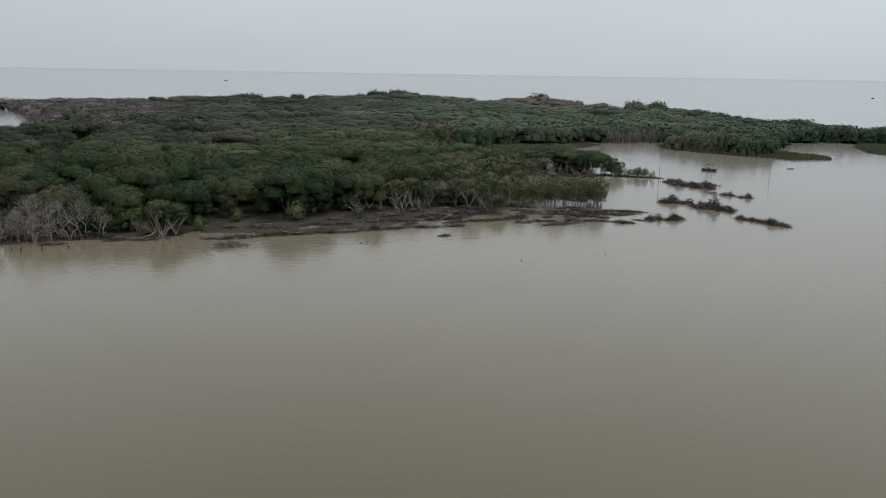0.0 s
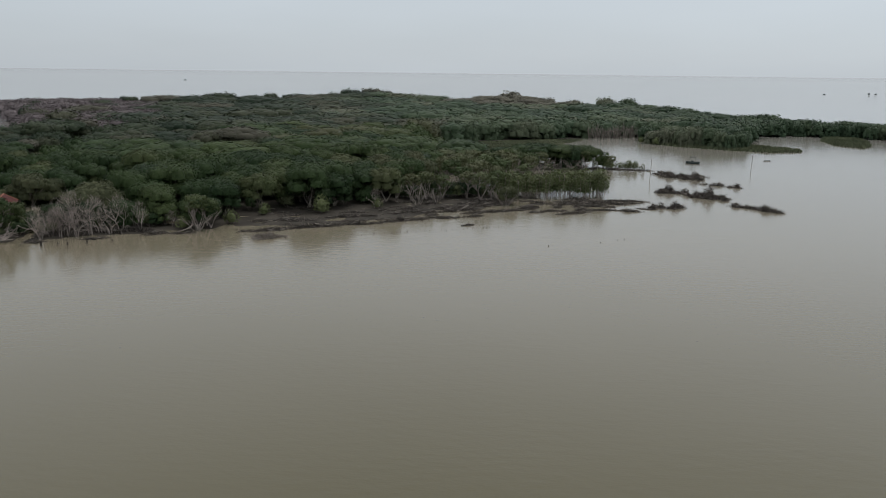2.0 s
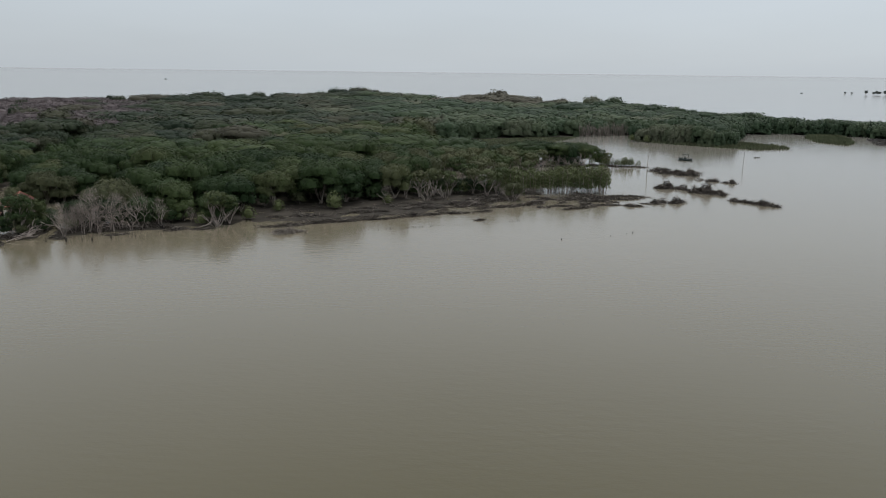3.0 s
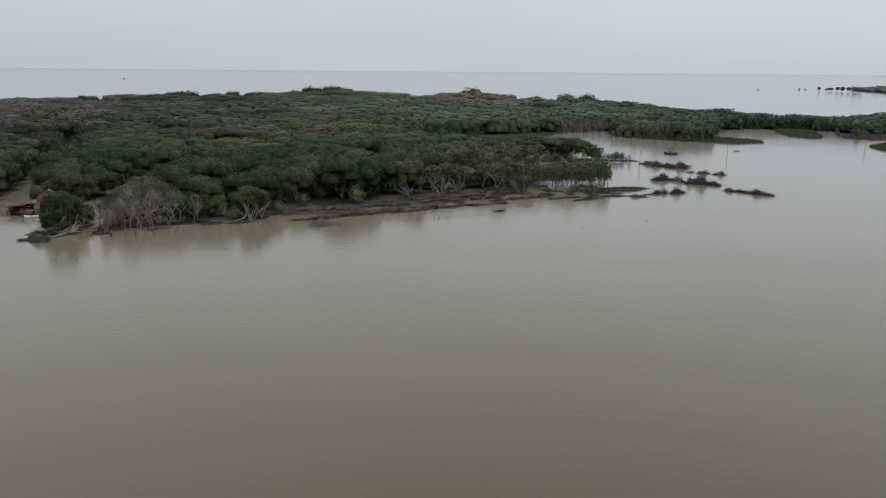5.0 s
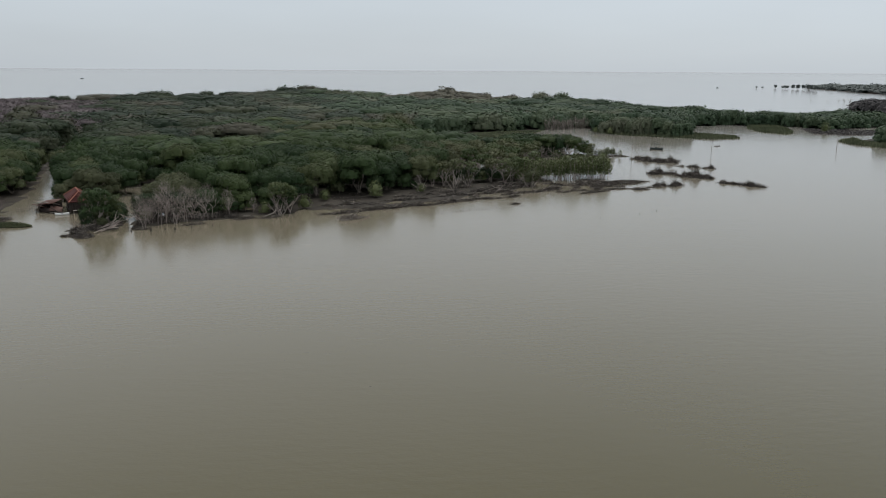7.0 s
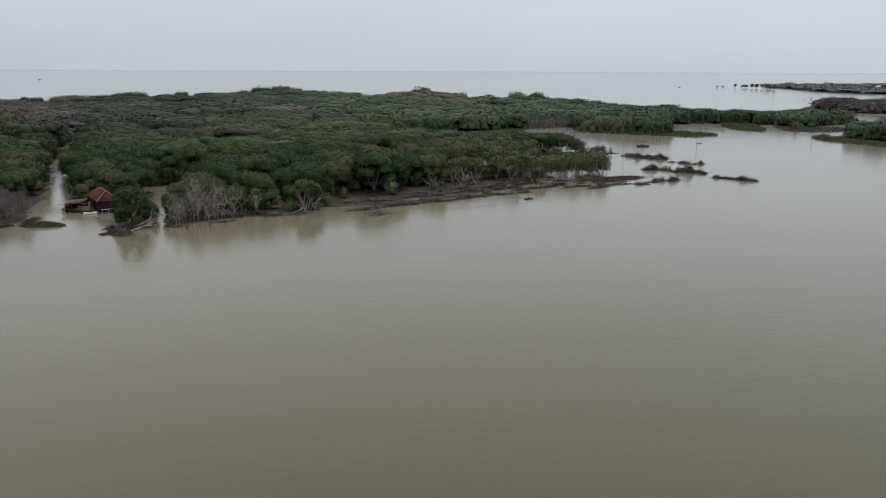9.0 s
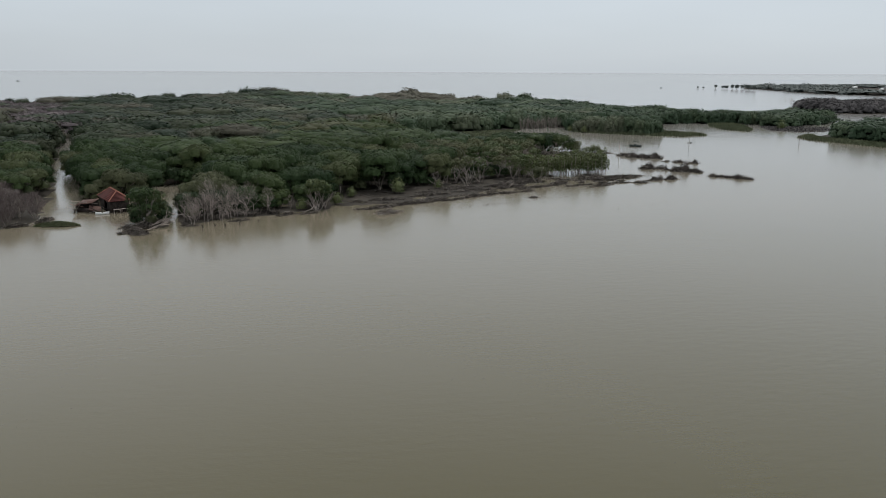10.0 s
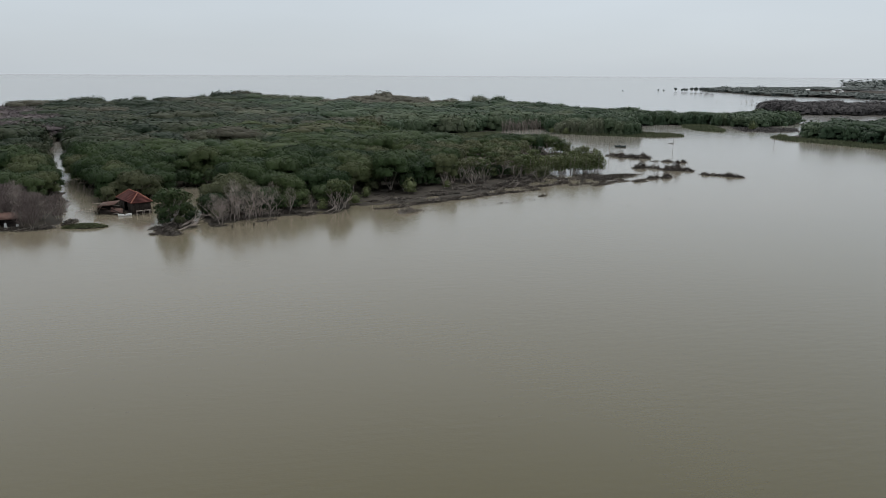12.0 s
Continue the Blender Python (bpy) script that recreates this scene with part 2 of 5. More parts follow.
def inside(poly, x, y):
    """Signed distance to a closed outline, positive inside."""
    p = np.asarray(poly, float)
    q = np.roll(p, -1, 0)
    best = np.full(x.shape, 1e9)
    odd = np.zeros(x.shape, bool)
    for (ax, ay), (bx, by) in zip(p, q):
        dx, dy = bx - ax, by - ay
        t = np.clip(((x - ax) * dx + (y - ay) * dy) / (dx * dx + dy * dy), 0, 1)
        best = np.minimum(best, np.hypot(x - ax - t * dx, y - ay - t * dy))
        if ay != by:
            odd ^= ((ay > y) != (by > y)) & (x < ax + (y - ay) * dx / dy)
    return np.where(odd, best, -best)


def along(line, x, y):
    """Distance to an open line."""
    best = np.full(x.shape, 1e9)
    for (ax, ay), (bx, by) in zip(line[:-1], line[1:]):
        dx, dy = bx - ax, by - ay
        t = np.clip(((x - ax) * dx + (y - ay) * dy) / (dx * dx + dy * dy), 0, 1)
        best = np.minimum(best, np.hypot(x - ax - t * dx, y - ay - t * dy))
    return best


# ---- the plan ----
FOREST = [(-300, 165), (-135, 136), (-118, 148), (-99, 146), (-93, 150), (-88, 143), (-80, 148), (-72, 152), (-65, 149), (-63, 130), (-62, 120), (-57, 118),
          (-46, 118), (-40, 123), (-37, 130), (-26, 132), (-17, 136), (-9, 140), (-5, 147), (-6, 162), (-4, 172), (2, 180), (10, 189), (15, 195), (22, 193.5), (30, 194.5), (40, 195), (43, 198), (34, 207), (16, 208),
          (6, 210), (-2, 215), (-5, 240), (-1, 257), (18, 269), (40, 278), (58, 285), (72, 292), (80, 293), (79, 268), (84, 259), (94, 250), (102, 246), (108, 250)]
FOREST += [(120, 270), (136, 302), (152, 303), (176, 290), (190, 278), (210, 277), (232, 297), (245, 312), (225, 322), (196, 312), (172, 318), (152, 340), (138, 375), (115, 440), (90, 430), (66, 505),
           (30, 500), (0, 520), (-30, 556), (-60, 540), (-130, 500), (-190, 485), (-240, 410), (-330, 330)]
CREEK = [(-89, 118), (-90, 129), (-92.5, 147), (-95, 158), (-98.5, 172), (-100, 183), (-104.5, 200), (-105.5, 214), (-111, 232), (-111.5, 250), (-115, 275)]
INLET = [(-67.8, 97.0), (-68.0, 100.0), (-69.0, 112.0), (-71.0, 129.0), (-73.0, 146.0)]
POND = [(-255, 430), (-213, 387), (-182, 333), (-158, 288), (-136, 240), (-152, 240), (-188, 300), (-262, 300)]
BARE = [(-150, 262), (-125, 264), (-113, 280), (-122, 335), (-138, 400), (-165, 470), (-200, 480), (-230, 480), (-290, 430), (-290, 300), (-190, 270)]
EAST_ISLAND = [(155, 224), (160, 200), (166, 165), (330, 105), (330, 265), (231, 244), (182, 240)]
DEAD_ISLAND = [(302, 416), (299, 402), (290, 368), (296, 354), (340, 338), (400, 312), (450, 345), (360, 445), (320, 434)]
FAR_COAST = [(640, 930), (600, 800), (565, 707), (589, 608), (587, 540), (900, 480), (1100, 800), (900, 990), (720, 975)]
FARTHEST = [(1020, 1010), (1480, 1450), (2500, 2100), (2600, 1000), (1000, 800)]
MUDBANK = [(-80, 103), (-70, 104), (-56, 109), (-45, 113), (-38, 116), (-30, 116.5), (-20, 119), (-12, 123), (-7, 126), (-5, 129), (-5, 134),
           (-8, 140), (-12, 142), (-36, 134), (-50, 122), (-70, 116)]
DEBRIS_MUD = [(-2, 130), (8, 129), (25, 130.5), (38, 134), (41, 141), (34, 146.5), (18, 147.5), (2, 147)]
WEST_BRUSH = [(-118, 112), (-100, 110), (-90, 113), (-90, 118), (-93, 148), (-99, 160), (-130, 150)]
SPITS = [[(78, 266), (84, 257), (97, 245), (110, 237), (123, 240), (125, 246), (117, 260), (106, 262), (90, 272)],
         [(147, 264), (152, 253), (160, 261), (170, 280), (174, 294), (161, 297), (152, 283)],
         [(163, 254), (172, 246), (188, 246), (204, 266), (190, 274), (176, 280)],
         [(153, 226), (149, 214), (155, 180), (161, 150), (330, 90), (330, 275), (231, 246), (190, 240)]]
MARSH = [(-4, 214), (14, 209), (26, 219), (35, 244), (43, 258), (50, 268), (60, 283), (40, 279), (18, 270), (0, 258), (-6, 246)]
GROVE_MUD = [(-14, 135), (-4, 132.5), (7, 135), (13, 141), (12, 150), (4, 155), (-8, 153)]


def ground_height(x, y):
    h = np.full(x.shape, -1.0)
    for poly, top, slope in ((FOREST, 0.25, 0.08), (EAST_ISLAND, 0.3, 0.1), (DEAD_ISLAND, 0.3, 0.1), (FAR_COAST, 0.6, 0.05), (FARTHEST, 0.6, 0.05),
                             (MUDBANK, 0.19, 0.09), (DEBRIS_MUD, 0.05, 0.06), (WEST_BRUSH, 0.2, 0.1), (MARSH, 0.4, 0.1), (GROVE_MUD, 0.2, 0.06), *((s, 0.25, 0.1) for s in SPITS)):
        h = np.maximum(h, np.clip(inside(poly, x, y) * slope, -1.0, top))
    h = h - 0.10
    h += np.where(h > -0.6, 0.09 * np.sin(x * 0.37 + 2.3 * np.sin(y * 0.41 + x * 0.13)) * np.sin(y * 0.83 + 2.1 * np.sin(x * 0.19 + y * 0.3)) + 0.04 * np.sin(x * 1.3 + 3 * np.sin(y * 0.7)) * np.sin(y * 2.1 - x * 0.5) - 0.015, 0)
    h = np.where(along(CREEK, x, y) < 2.4, np.minimum(h, -0.5), h)
    h = np.where(along(INLET, x, y) < 0.55, -0.4, h)
    h = np.where(inside(POND, x, y) > 0, -0.6, h)
    return h


# ---- ground and water ----
def spaced(*runs):
    out = [np.arange(a, b, s) for a, b, s in runs]
    return np.concatenate(out + [[runs[-1][1]]])


gx = spaced((-4900, -400, 300), (-400, -140, 7), (-140, -76, 2.0), (-76, -64, 0.6), (-64, 70, 2.0), (70, 350, 6), (350, 700, 16), (700, 2800, 50), (2800, 4900, 300))
gy = spaced((-4900, 0, 350), (0, 95, 10), (95, 200, 1.8), (200, 310, 3), (310, 600, 8), (600, 1000, 12), (1000, 2400, 50), (2400, 4900, 250))
X, Y = np.meshgrid(gx, gy)
jitter = np.random.default_rng(5)
Z = ground_height(X, Y)
Z += np.where(Z > -0.9, jitter.normal(0, 0.035, Z.shape), 0)
nx, ny = len(gx), len(gy)
idx = np.arange(nx * ny).reshape(ny, nx)
quads = np.stack([idx[:-1, :-1], idx[:-1, 1:], idx[1:, 1:], idx[1:, :-1]], -1).reshape(-1, 4)
ground = tagged(new("ground", mesh_of("ground", np.stack([X, Y, Z], -1).reshape(-1, 3), quads, MUD)),
                "brown tidal mud bed rising into wet banks under the mangroves", "ground", kind="structure")
wx = spaced((-4900, 4900, 700))
WX, WY = np.meshgrid(wx, wx)
widx = np.arange(len(wx) ** 2).reshape(len(wx), -1)
wq = np.stack([widx[:-1, :-1], widx[:-1, 1:], widx[1:, 1:], widx[1:, :-1]], -1).reshape(-1, 4)
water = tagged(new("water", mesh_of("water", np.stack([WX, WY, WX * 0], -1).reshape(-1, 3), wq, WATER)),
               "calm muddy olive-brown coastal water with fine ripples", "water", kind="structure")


# ---- woods ----
def dome(rng, n, size, tall, side, tri=True, wide=0.8, inner=0.86, deep=0.2, jitter=0.32, flat=3.0, m=8, rings=(0.45, 0.78, 0.94)):
    """Leaf sprays over a lumpy rounded crown one metre in radius, its foot at 0, and the dense shape inside them.
    side: the share of the height that is a steep flank."""
    k = rng.normal(0, 1, (5, 2))
    k = k / np.linalg.norm(k, axis=1, keepdims=True) * rng.uniform(5, 11, (5, 1))
    ph, ph2 = rng.uniform(0, 6.28, 5), rng.uniform(0, 6.28, 3)
    amp = 0.05

    def top_z(x, y):
        q = np.clip(np.hypot(x, y), 0, 1)
        return tall * (side + (1 - side) * (1 - q ** flat)) + amp * sum(np.sin(k[m, 0] * x + k[m, 1] * y + ph[m]) for m in range(5))

    def flank(a, z):
        return 1 + 0.18 * np.sin(2 * a + ph2[0]) + 0.10 * np.sin(7 * a + ph2[1] + z * 5) + 0.05 * np.sin(z * 9 + 2 * a + ph2[2])

    walls = 2 * side * tall
    n_side = int(n * walls / (walls + 1.25))
    n_top = n - n_side
    q, a = np.sqrt(rng.uniform(0, 1, n_top)), rng.uniform(0, 6.28, n_top)
    f = flank(a, tall * side)
    x, y = q * np.cos(a), q * np.sin(a)
    slope = tall * (1 - side) * flat * q ** (flat - 1)
    gx = amp * sum(k[m, 0] * np.cos(k[m, 0] * x + k[m, 1] * y + ph[m]) for m in range(5))
    gy = amp * sum(k[m, 1] * np.cos(k[m, 0] * x + k[m, 1] * y + ph[m]) for m in range(5))
    places = [np.stack([x * f, y * f, top_z(x, y)], 1)]
    normals = [np.stack([slope * np.cos(a) - gx, slope * np.sin(a) - gy, 0 * a + 1], 1)]
    if n_side:
        a, z = rng.uniform(0, 6.28, n_side), rng.uniform(0, side * tall * 1.05, n_side)
        f = flank(a, z) * (0.86 + 0.14 * np.clip(z / (side * tall), 0, 1))
        places.append(np.stack([f * np.cos(a), f * np.sin(a), z], 1))
        normals.append(np.stack([np.cos(a), np.sin(a), 0.3 + 0.8 * np.sin(z * 9 + 2 * a)], 1))
    places, normals = np.concatenate(places), np.concatenate(normals)
    normals /= np.linalg.norm(normals, axis=1, keepdims=True)
    places = places - normals * (deep * rng.uniform(0, 1, (len(places), 1)) ** 1.5 - 0.10 - 0.25 * rng.uniform(0, 1, (len(places), 1)) ** 5)
    leaves = tufts(places, normals, rng.uniform(0.7, 1.3, len(places)) * size, rng, tri, wide, jitter)
    v = [(0, 0, float(top_z(np.array(0.0), np.array(0.0))) * inner)]
    for e in rings:
        for j in range(m):
            b = j * 2 * math.pi / m
            f = float(flank(np.array(b), tall * side)) * e * inner
            v.append((f * math.cos(b), f * math.sin(b), float(top_z(np.array(e * math.cos(b)), np.array(e * math.sin(b)))) * inner))
    for j in range(m):
        b = j * 2 * math.pi / m
        v.append((0.6 * math.cos(b), 0.6 * math.sin(b), 0.0))
    fs = [(0, 1 + j, 1 + (j + 1) % m) for j in range(m)]
    for i in range(len(rings)):
        for j in range(m):
            c, d = 1 + i * m + j, 1 + i * m + (j + 1) % m
            fs += [(c, c + m, d + m), (c, d + m, d)]
    return leaves, (np.array(v), np.array(fs))


def sized(geometry, r, h, z0):
    """A dome's pieces at a crown's radius, height and foot."""
    v, f = geometry
    return v * (r, r, h) + (0, 0, z0), f


def scatter(mask, box, step, rng):
    x0, y0, x1, y1 = box
    xs, ys = np.meshgrid(np.arange(x0, x1, step), np.arange(y0, y1, step * 0.87))
    xs = xs + (np.arange(len(xs)) % 2)[:, None] * step / 2
    xs, ys = xs + rng.uniform(-0.38, 0.38, xs.shape) * step, ys + rng.uniform(-0.38, 0.38, ys.shape) * step
    xs, ys = xs.ravel(), ys.ravel()
    k = mask(xs, ys)
    return xs[k], ys[k]


def canopy_extra(x, y):
    """How much taller the woods stand on their few rises."""
    g = 0.0
    for cx, cy, s, a in ((-35, 535, 28, 3.6), (62, 495, 26, 3.4), (112, 428, 26, 2.8), (150, 350, 30, 0.8), (-120, 480, 40, 1.0), (195, 300, 24, -0.7), (11, 197, 11, -2.4), (28, 201, 10, -1.6)):
        g = g + a * np.exp(-((x - cx) ** 2 + (y - cy) ** 2) / (2 * s * s))
    return g - 2.4 * np.exp(-(along(CREEK, np.asarray(x, float), np.asarray(y, float)) / 6.0) ** 2)


def clumps(p, cell, salt=0.0):
    """How far each place lies from the heart of its leaf clump; clumps are a cell wide and flattened."""
    q = p / (cell, cell, cell * 0.62) + salt
    base = np.floor(q)
    best, away = np.full(len(p), 9.0), np.zeros((len(p), 3))
    for i in (-1, 0, 1):
        for j in (-1, 0, 1):
            for k in (-1, 0, 1):
                c = base + (i, j, k)
                h = np.sin(c @ np.array([127.1, 311.7, 74.7])) * 437.585
                g = np.sin(c @ np.array([269.5, 183.3, 246.1])) * 437.585
                w = np.sin(c @ np.array([113.5, 271.9, 124.6])) * 437.585
                o = q - c - np.stack([h % 1, g % 1, w % 1], 1)
                d = (o * o).sum(1)
                m = d < best
                best[m], away[m] = d[m], o[m]
    return np.sqrt(best), away


def puffs(p, cell, salt=0.0):
    """The bulge of rounded leaf clumps with sharp clefts between them, and the way each place faces on its clump."""
    d, o = clumps(p, cell, salt)
    return cell * (0.80 * np.sqrt(np.clip(1 - (d / 0.95) ** 2, 0, 1)) - 0.48), o


TREE_RINGS = ((6, 0.42, 0.60, 0.34, 0.48, 0.62, 0.76, 0.20, 0.28), (7, 0.50, 0.70, 0.28, 0.40, 0.22, 0.48, 0.16, 0.24))
EDGE_RINGS = ((6, 0.34, 0.54, 0.28, 0.40, 0.60, 0.78, 0.20, 0.28), (9, 0.46, 0.72, 0.22, 0.36, 0.34, 0.60, 0.22, 0.32), (9, 0.50, 0.80, 0.18, 0.34, 0.06, 0.34, 0.20, 0.32))
CAP_RINGS = ((7, 0.50, 0.68, 0.36, 0.50, 0.44, 0.58, 0.26, 0.34), (4, 0.24, 0.42, 0.30, 0.42, 0.64, 0.74, 0.20, 0.27))
FLAT_RINGS = ((6, 0.48, 0.70, 0.40, 0.54, 0.46, 0.60, 0.30, 0.38),)


def crown(rng, n, size, r, h, z0, gap=False, lump=0.8, wide=0.8, jitter=0.28, swell=0.6, rings=TREE_RINGS, loose=1.0):
    """Leaf sprays and dense hearts of an umbrella crown made of rounded lobes, its foot at z0.
    rings: count, distance, radius, height and half thickness of the lobes as shares of r and h."""
    lobes = [(0.0, 0.0, z0 + 0.74 * h, 0.52 * r, 0.26 * h)]
    for count, d0, d1, r0, r1, u0, u1, t0, t1 in rings:
        turn = rng.uniform(0, 6.28)
        for k in range(count):
            a, d = turn + (k + rng.uniform(-0.3, 0.3)) * 6.283 / count, rng.uniform(d0, d1) * r
            lobes.append((d * math.cos(a), d * math.sin(a), z0 + rng.uniform(u0, u1) * h, rng.uniform(r0, r1) * r, rng.uniform(t0, t1) * h))
    L = np.array(lobes)
    if gap:
        L[:, 3:] *= 0.82
    c, s = L[:, :3], L[:, [3, 3, 4]]
    w = s[:, 0] * (s[:, 0] + 1.5 * s[:, 2])
    k = rng.choice(len(L), n * 2, p=w / w.sum())
    d = rng.normal(0, 1, (n * 2, 3))
    d /= np.linalg.norm(d, axis=1, keepdims=True)
    d[:, 2] = np.where(d[:, 2] < -0.45, -d[:, 2], d[:, 2])
    p = c[k] + d * s[k]
    hide = np.min(np.stack([np.where(k == m, 9.0, np.linalg.norm((p - c[m]) / s[m], axis=1)) for m in range(len(L))]), 0)
    keep = np.flatnonzero(hide > 0.9)[:n]
    p, d, k = p[keep], d[keep], k[keep]
    nor = d / s[k]
    nor /= np.linalg.norm(nor, axis=1, keepdims=True)
    salt = rng.uniform(0, 50, 3)
    bulge, face = puffs(p + salt, lump)
    if gap:
        m = clumps(p + salt, r * 0.42)[0] < 0.62
        p, nor, bulge, face = p[m], nor[m], bulge[m], face[m]
    q = rng.uniform(0, 1, len(p))
    p = p + nor * (swell * bulge + size * loose * (1.6 * q ** 4 - (2.2 if gap else 0.3) * rng.uniform(0, 1, len(p))))[:, None]
    lean = nor + swell * 0.7 * face
    lean /= np.linalg.norm(lean, axis=1, keepdims=True)
    pieces = [tufts(p, lean, rng.uniform(0.6, 1.4, len(p)) * size, rng, True, wide, jitter)]
    if not gap:
        m = 6
        for cc, ss in zip(c, s):
            v, f = [cc + ss * (0, 0, 0.9)], [(0, 1 + j, 1 + (j + 1) % m) for j in range(m)]
            for u, e in ((0.5, 0.70), (-0.3, 0.84)):
                v += [cc + ss * (e * math.cos(b), e * math.sin(b), u * 0.9) for b in (j * 6.283 / m for j in range(m))]
            for j in range(m):
                a, b = 1 + j, 1 + (j + 1) % m
                f += [(a, a + m, b + m), (a, b + m, b)]
            pieces.append((np.array(v), np.array(f)))
    return stack(pieces)


def woods(name, label, xs, ys, radius, height, count, size, mat, tint, rng, edge, deep=0.46, spread=0.17, wide=0.8, jitter=0.12, lump=0.9, room=None, variants=8, rings=CAP_RINGS, rim=1.2):
    """Many umbrella crowns joined into one wood; those near the outline carry leaves down to the ground.
    tint: the mean leaf tint, or a function of the place. room: how wide a crown may grow at a place."""
    caps = [crown(rng, count, size, radius, height * deep, 0, False, lump, wide, jitter, 0.34, rings, 0.4) for k in range(variants)]
    fulls = [crown(rng, int(count * 1.7), size, radius, height * 0.9, 0, False, min(lump, 1.4), wide, jitter + 0.2, 0.5, EDGE_RINGS, 1.3) for k in range(variants)]
    near = edge(xs, ys)
    out, tints = [], []
    for x, y, e in zip(xs, ys, near):
        grown = rng.uniform(0, 1) ** 2.2
        g = 0.72 + 0.95 * grown
        if room:
            g = min(g, max(0.4, float(room(np.array(x), np.array(y))) / radius))
        top = height * (0.80 + 0.24 * grown + rng.normal(0, 0.065)) + float(canopy_extra(x, y))
        top += 0.6 * math.sin(x * 0.17 + 1.7 * math.sin(y * 0.09)) * math.sin(y * 0.15 + 1.3 * math.sin(x * 0.08))
        a, sq = rng.uniform(0, 6.28), rng.uniform(0.85, 1.18)
        ca, sa = math.cos(a) * g, math.sin(a) * g
        k = rng.integers(variants)
        if e < radius * rim:
            v, f = fulls[k]
            z = v[:, 2] * top / (0.9 * height)
        else:
            v, f = caps[k]
            z = (v[:, 2] - height * deep) * g ** 0.6 + top
        out.append((np.stack([(v[:, 0] * ca - v[:, 1] * sa) * sq + x, (v[:, 0] * sa + v[:, 1] * ca) / sq + y, z], 1), f))
        # Rim crowns get a lighter tint, painted in against their steep shade.
        tints.append(np.full(len(f), np.clip((tint(x, y) if callable(tint) else tint) + (0.18 if e < radius * rim else 0.0) + rng.normal(0, spread), 0.02, 0.88)))
    v, f = stack(out)
    return tagged(new(name, tint_mesh(mesh_of(name, v, f, mat), np.concatenate(tints))), label, "forest", kind="stuff")


def main_mask(lo, hi):
    def mask(x, y):
        d = inside(FOREST, x, y)
        k = (d > 1.5) & (np.hypot(x + 108, y - 171) > 6.5) & (along(CREEK, x, y) > 3.9) & (inside(POND, x, y) < -2) & ((inside(BARE, x, y) < 0) | ((np.sin(x * 12.99 + y * 78.23) * 4375.85) % 1 < 0.10))
        d = np.where(x > 60, 300, y - 0.12 * x)
        return k & (d >= lo) & (d < hi)
    return mask



def shore_tint(x, y):
    """Broad patches of yellower and of deeper green."""
    if x > 14 and y < 212:
        return 0.1
    # Western crowns are deeper green, with vignetting partly painted into the tint.
    return 0.42 - 0.20 * max(0.0, min(1.0, (-45 - x) / 40)) + 0.60 * noise.noise(Vector((x / 34, y / 30, 3.1))) + 0.34 * noise.noise(Vector((x / 11, y / 11, 8.7)))


def main_room(x, y):
    return np.minimum(np.minimum(inside(FOREST, x, y) + 2.0, along(CREEK, x, y) - 1.9), -inside(POND, x, y) - 1)


def main_edge(x, y):
    return np.minimum(np.minimum(inside(FOREST, x, y), along(CREEK, x, y) - 2.0), -inside(POND, x, y))


rng = np.random.default_rng(11)
xs, ys = scatter(main_mask(40, 262), (-150, 105, 60, 275), 6.0, rng)
order = np.argsort(ys - 0.12 * xs)
front_x, front_y = xs[order][:130], ys[order][:130]
xs, ys = scatter(main_mask(40, 262), (-150, 105, 60, 275), 7.0, rng)
lead = ys - 0.12 * xs
limit = (front_y - 0.12 * front_x).max() - 2.5
xs, ys, lead = xs[lead > limit], ys[lead > limit], lead[lead > limit]
k = lead < 210
woods("mangrove_forest", "dense dark green mangrove forest with broad touching crowns", xs[k], ys[k], 4.7, 7.5, 1200, 0.22, CANOPY, shore_tint, rng, main_edge, 0.50, 0.20, lump=1.5, room=main_room)
west = ~k & (xs < -60 + 14 * np.sin(ys * 0.07))
woods("mangrove_forest", "dense olive-brown mangrove forest with broad dull crowns", xs[west], ys[west], 5.0, 7.7, 800, 0.29, CANOPY_WEST, lambda x, y: shore_tint(x, y) + 0.10, rng, main_edge, 0.50, 0.24, lump=1.8, room=main_room)
k = ~k & ~west
woods("mangrove_forest", "dense green mangrove forest with broad flat crowns behind the shore", xs[k], ys[k], 5.0, 7.7, 800, 0.29, CANOPY, shore_tint, rng, main_edge, 0.50, 0.22, lump=1.8, room=main_room)
far_mask = main_mask(262, 700)
xs, ys = scatter(lambda x, y: far_mask(x, y) & (x < 112) & ~((x > 74) & (x < 112) & (y < 276)) & (np.hypot(x - 68, (y - 480) * 1.1) > 56), (-280, 200, 260, 560), 10.2, rng)
k = xs + 0.10 * ys < 8 + 22 * np.sin(ys * 0.05)
for west, mat, label in ((k, CANOPY_WEST, "far olive-brown mangrove forest with dull crowns"), (~k, CANOPY_FAR, "far dark green mangrove forest reaching to the sea")):
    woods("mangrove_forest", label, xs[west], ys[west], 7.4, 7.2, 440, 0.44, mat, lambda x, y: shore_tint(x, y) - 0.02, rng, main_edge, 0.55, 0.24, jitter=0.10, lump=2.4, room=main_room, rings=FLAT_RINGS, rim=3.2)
xs, ys = scatter(lambda x, y: far_mask(x, y) & (x >= 112), (105, 200, 260, 460), 6.0, rng)
woods("mangrove_forest", "dark green mangrove wood on a narrow arm of land", xs, ys, 4.6, 6.4, 280, 0.40, CANOPY_FAR, 0.18, rng, main_edge, 0.4, lump=1.4, rim=2.4)
xs, ys = scatter(lambda x, y: far_mask(x, y) & (x > 74) & (x < 112) & (y < 276), (70, 240, 115, 280), 4.6, rng)
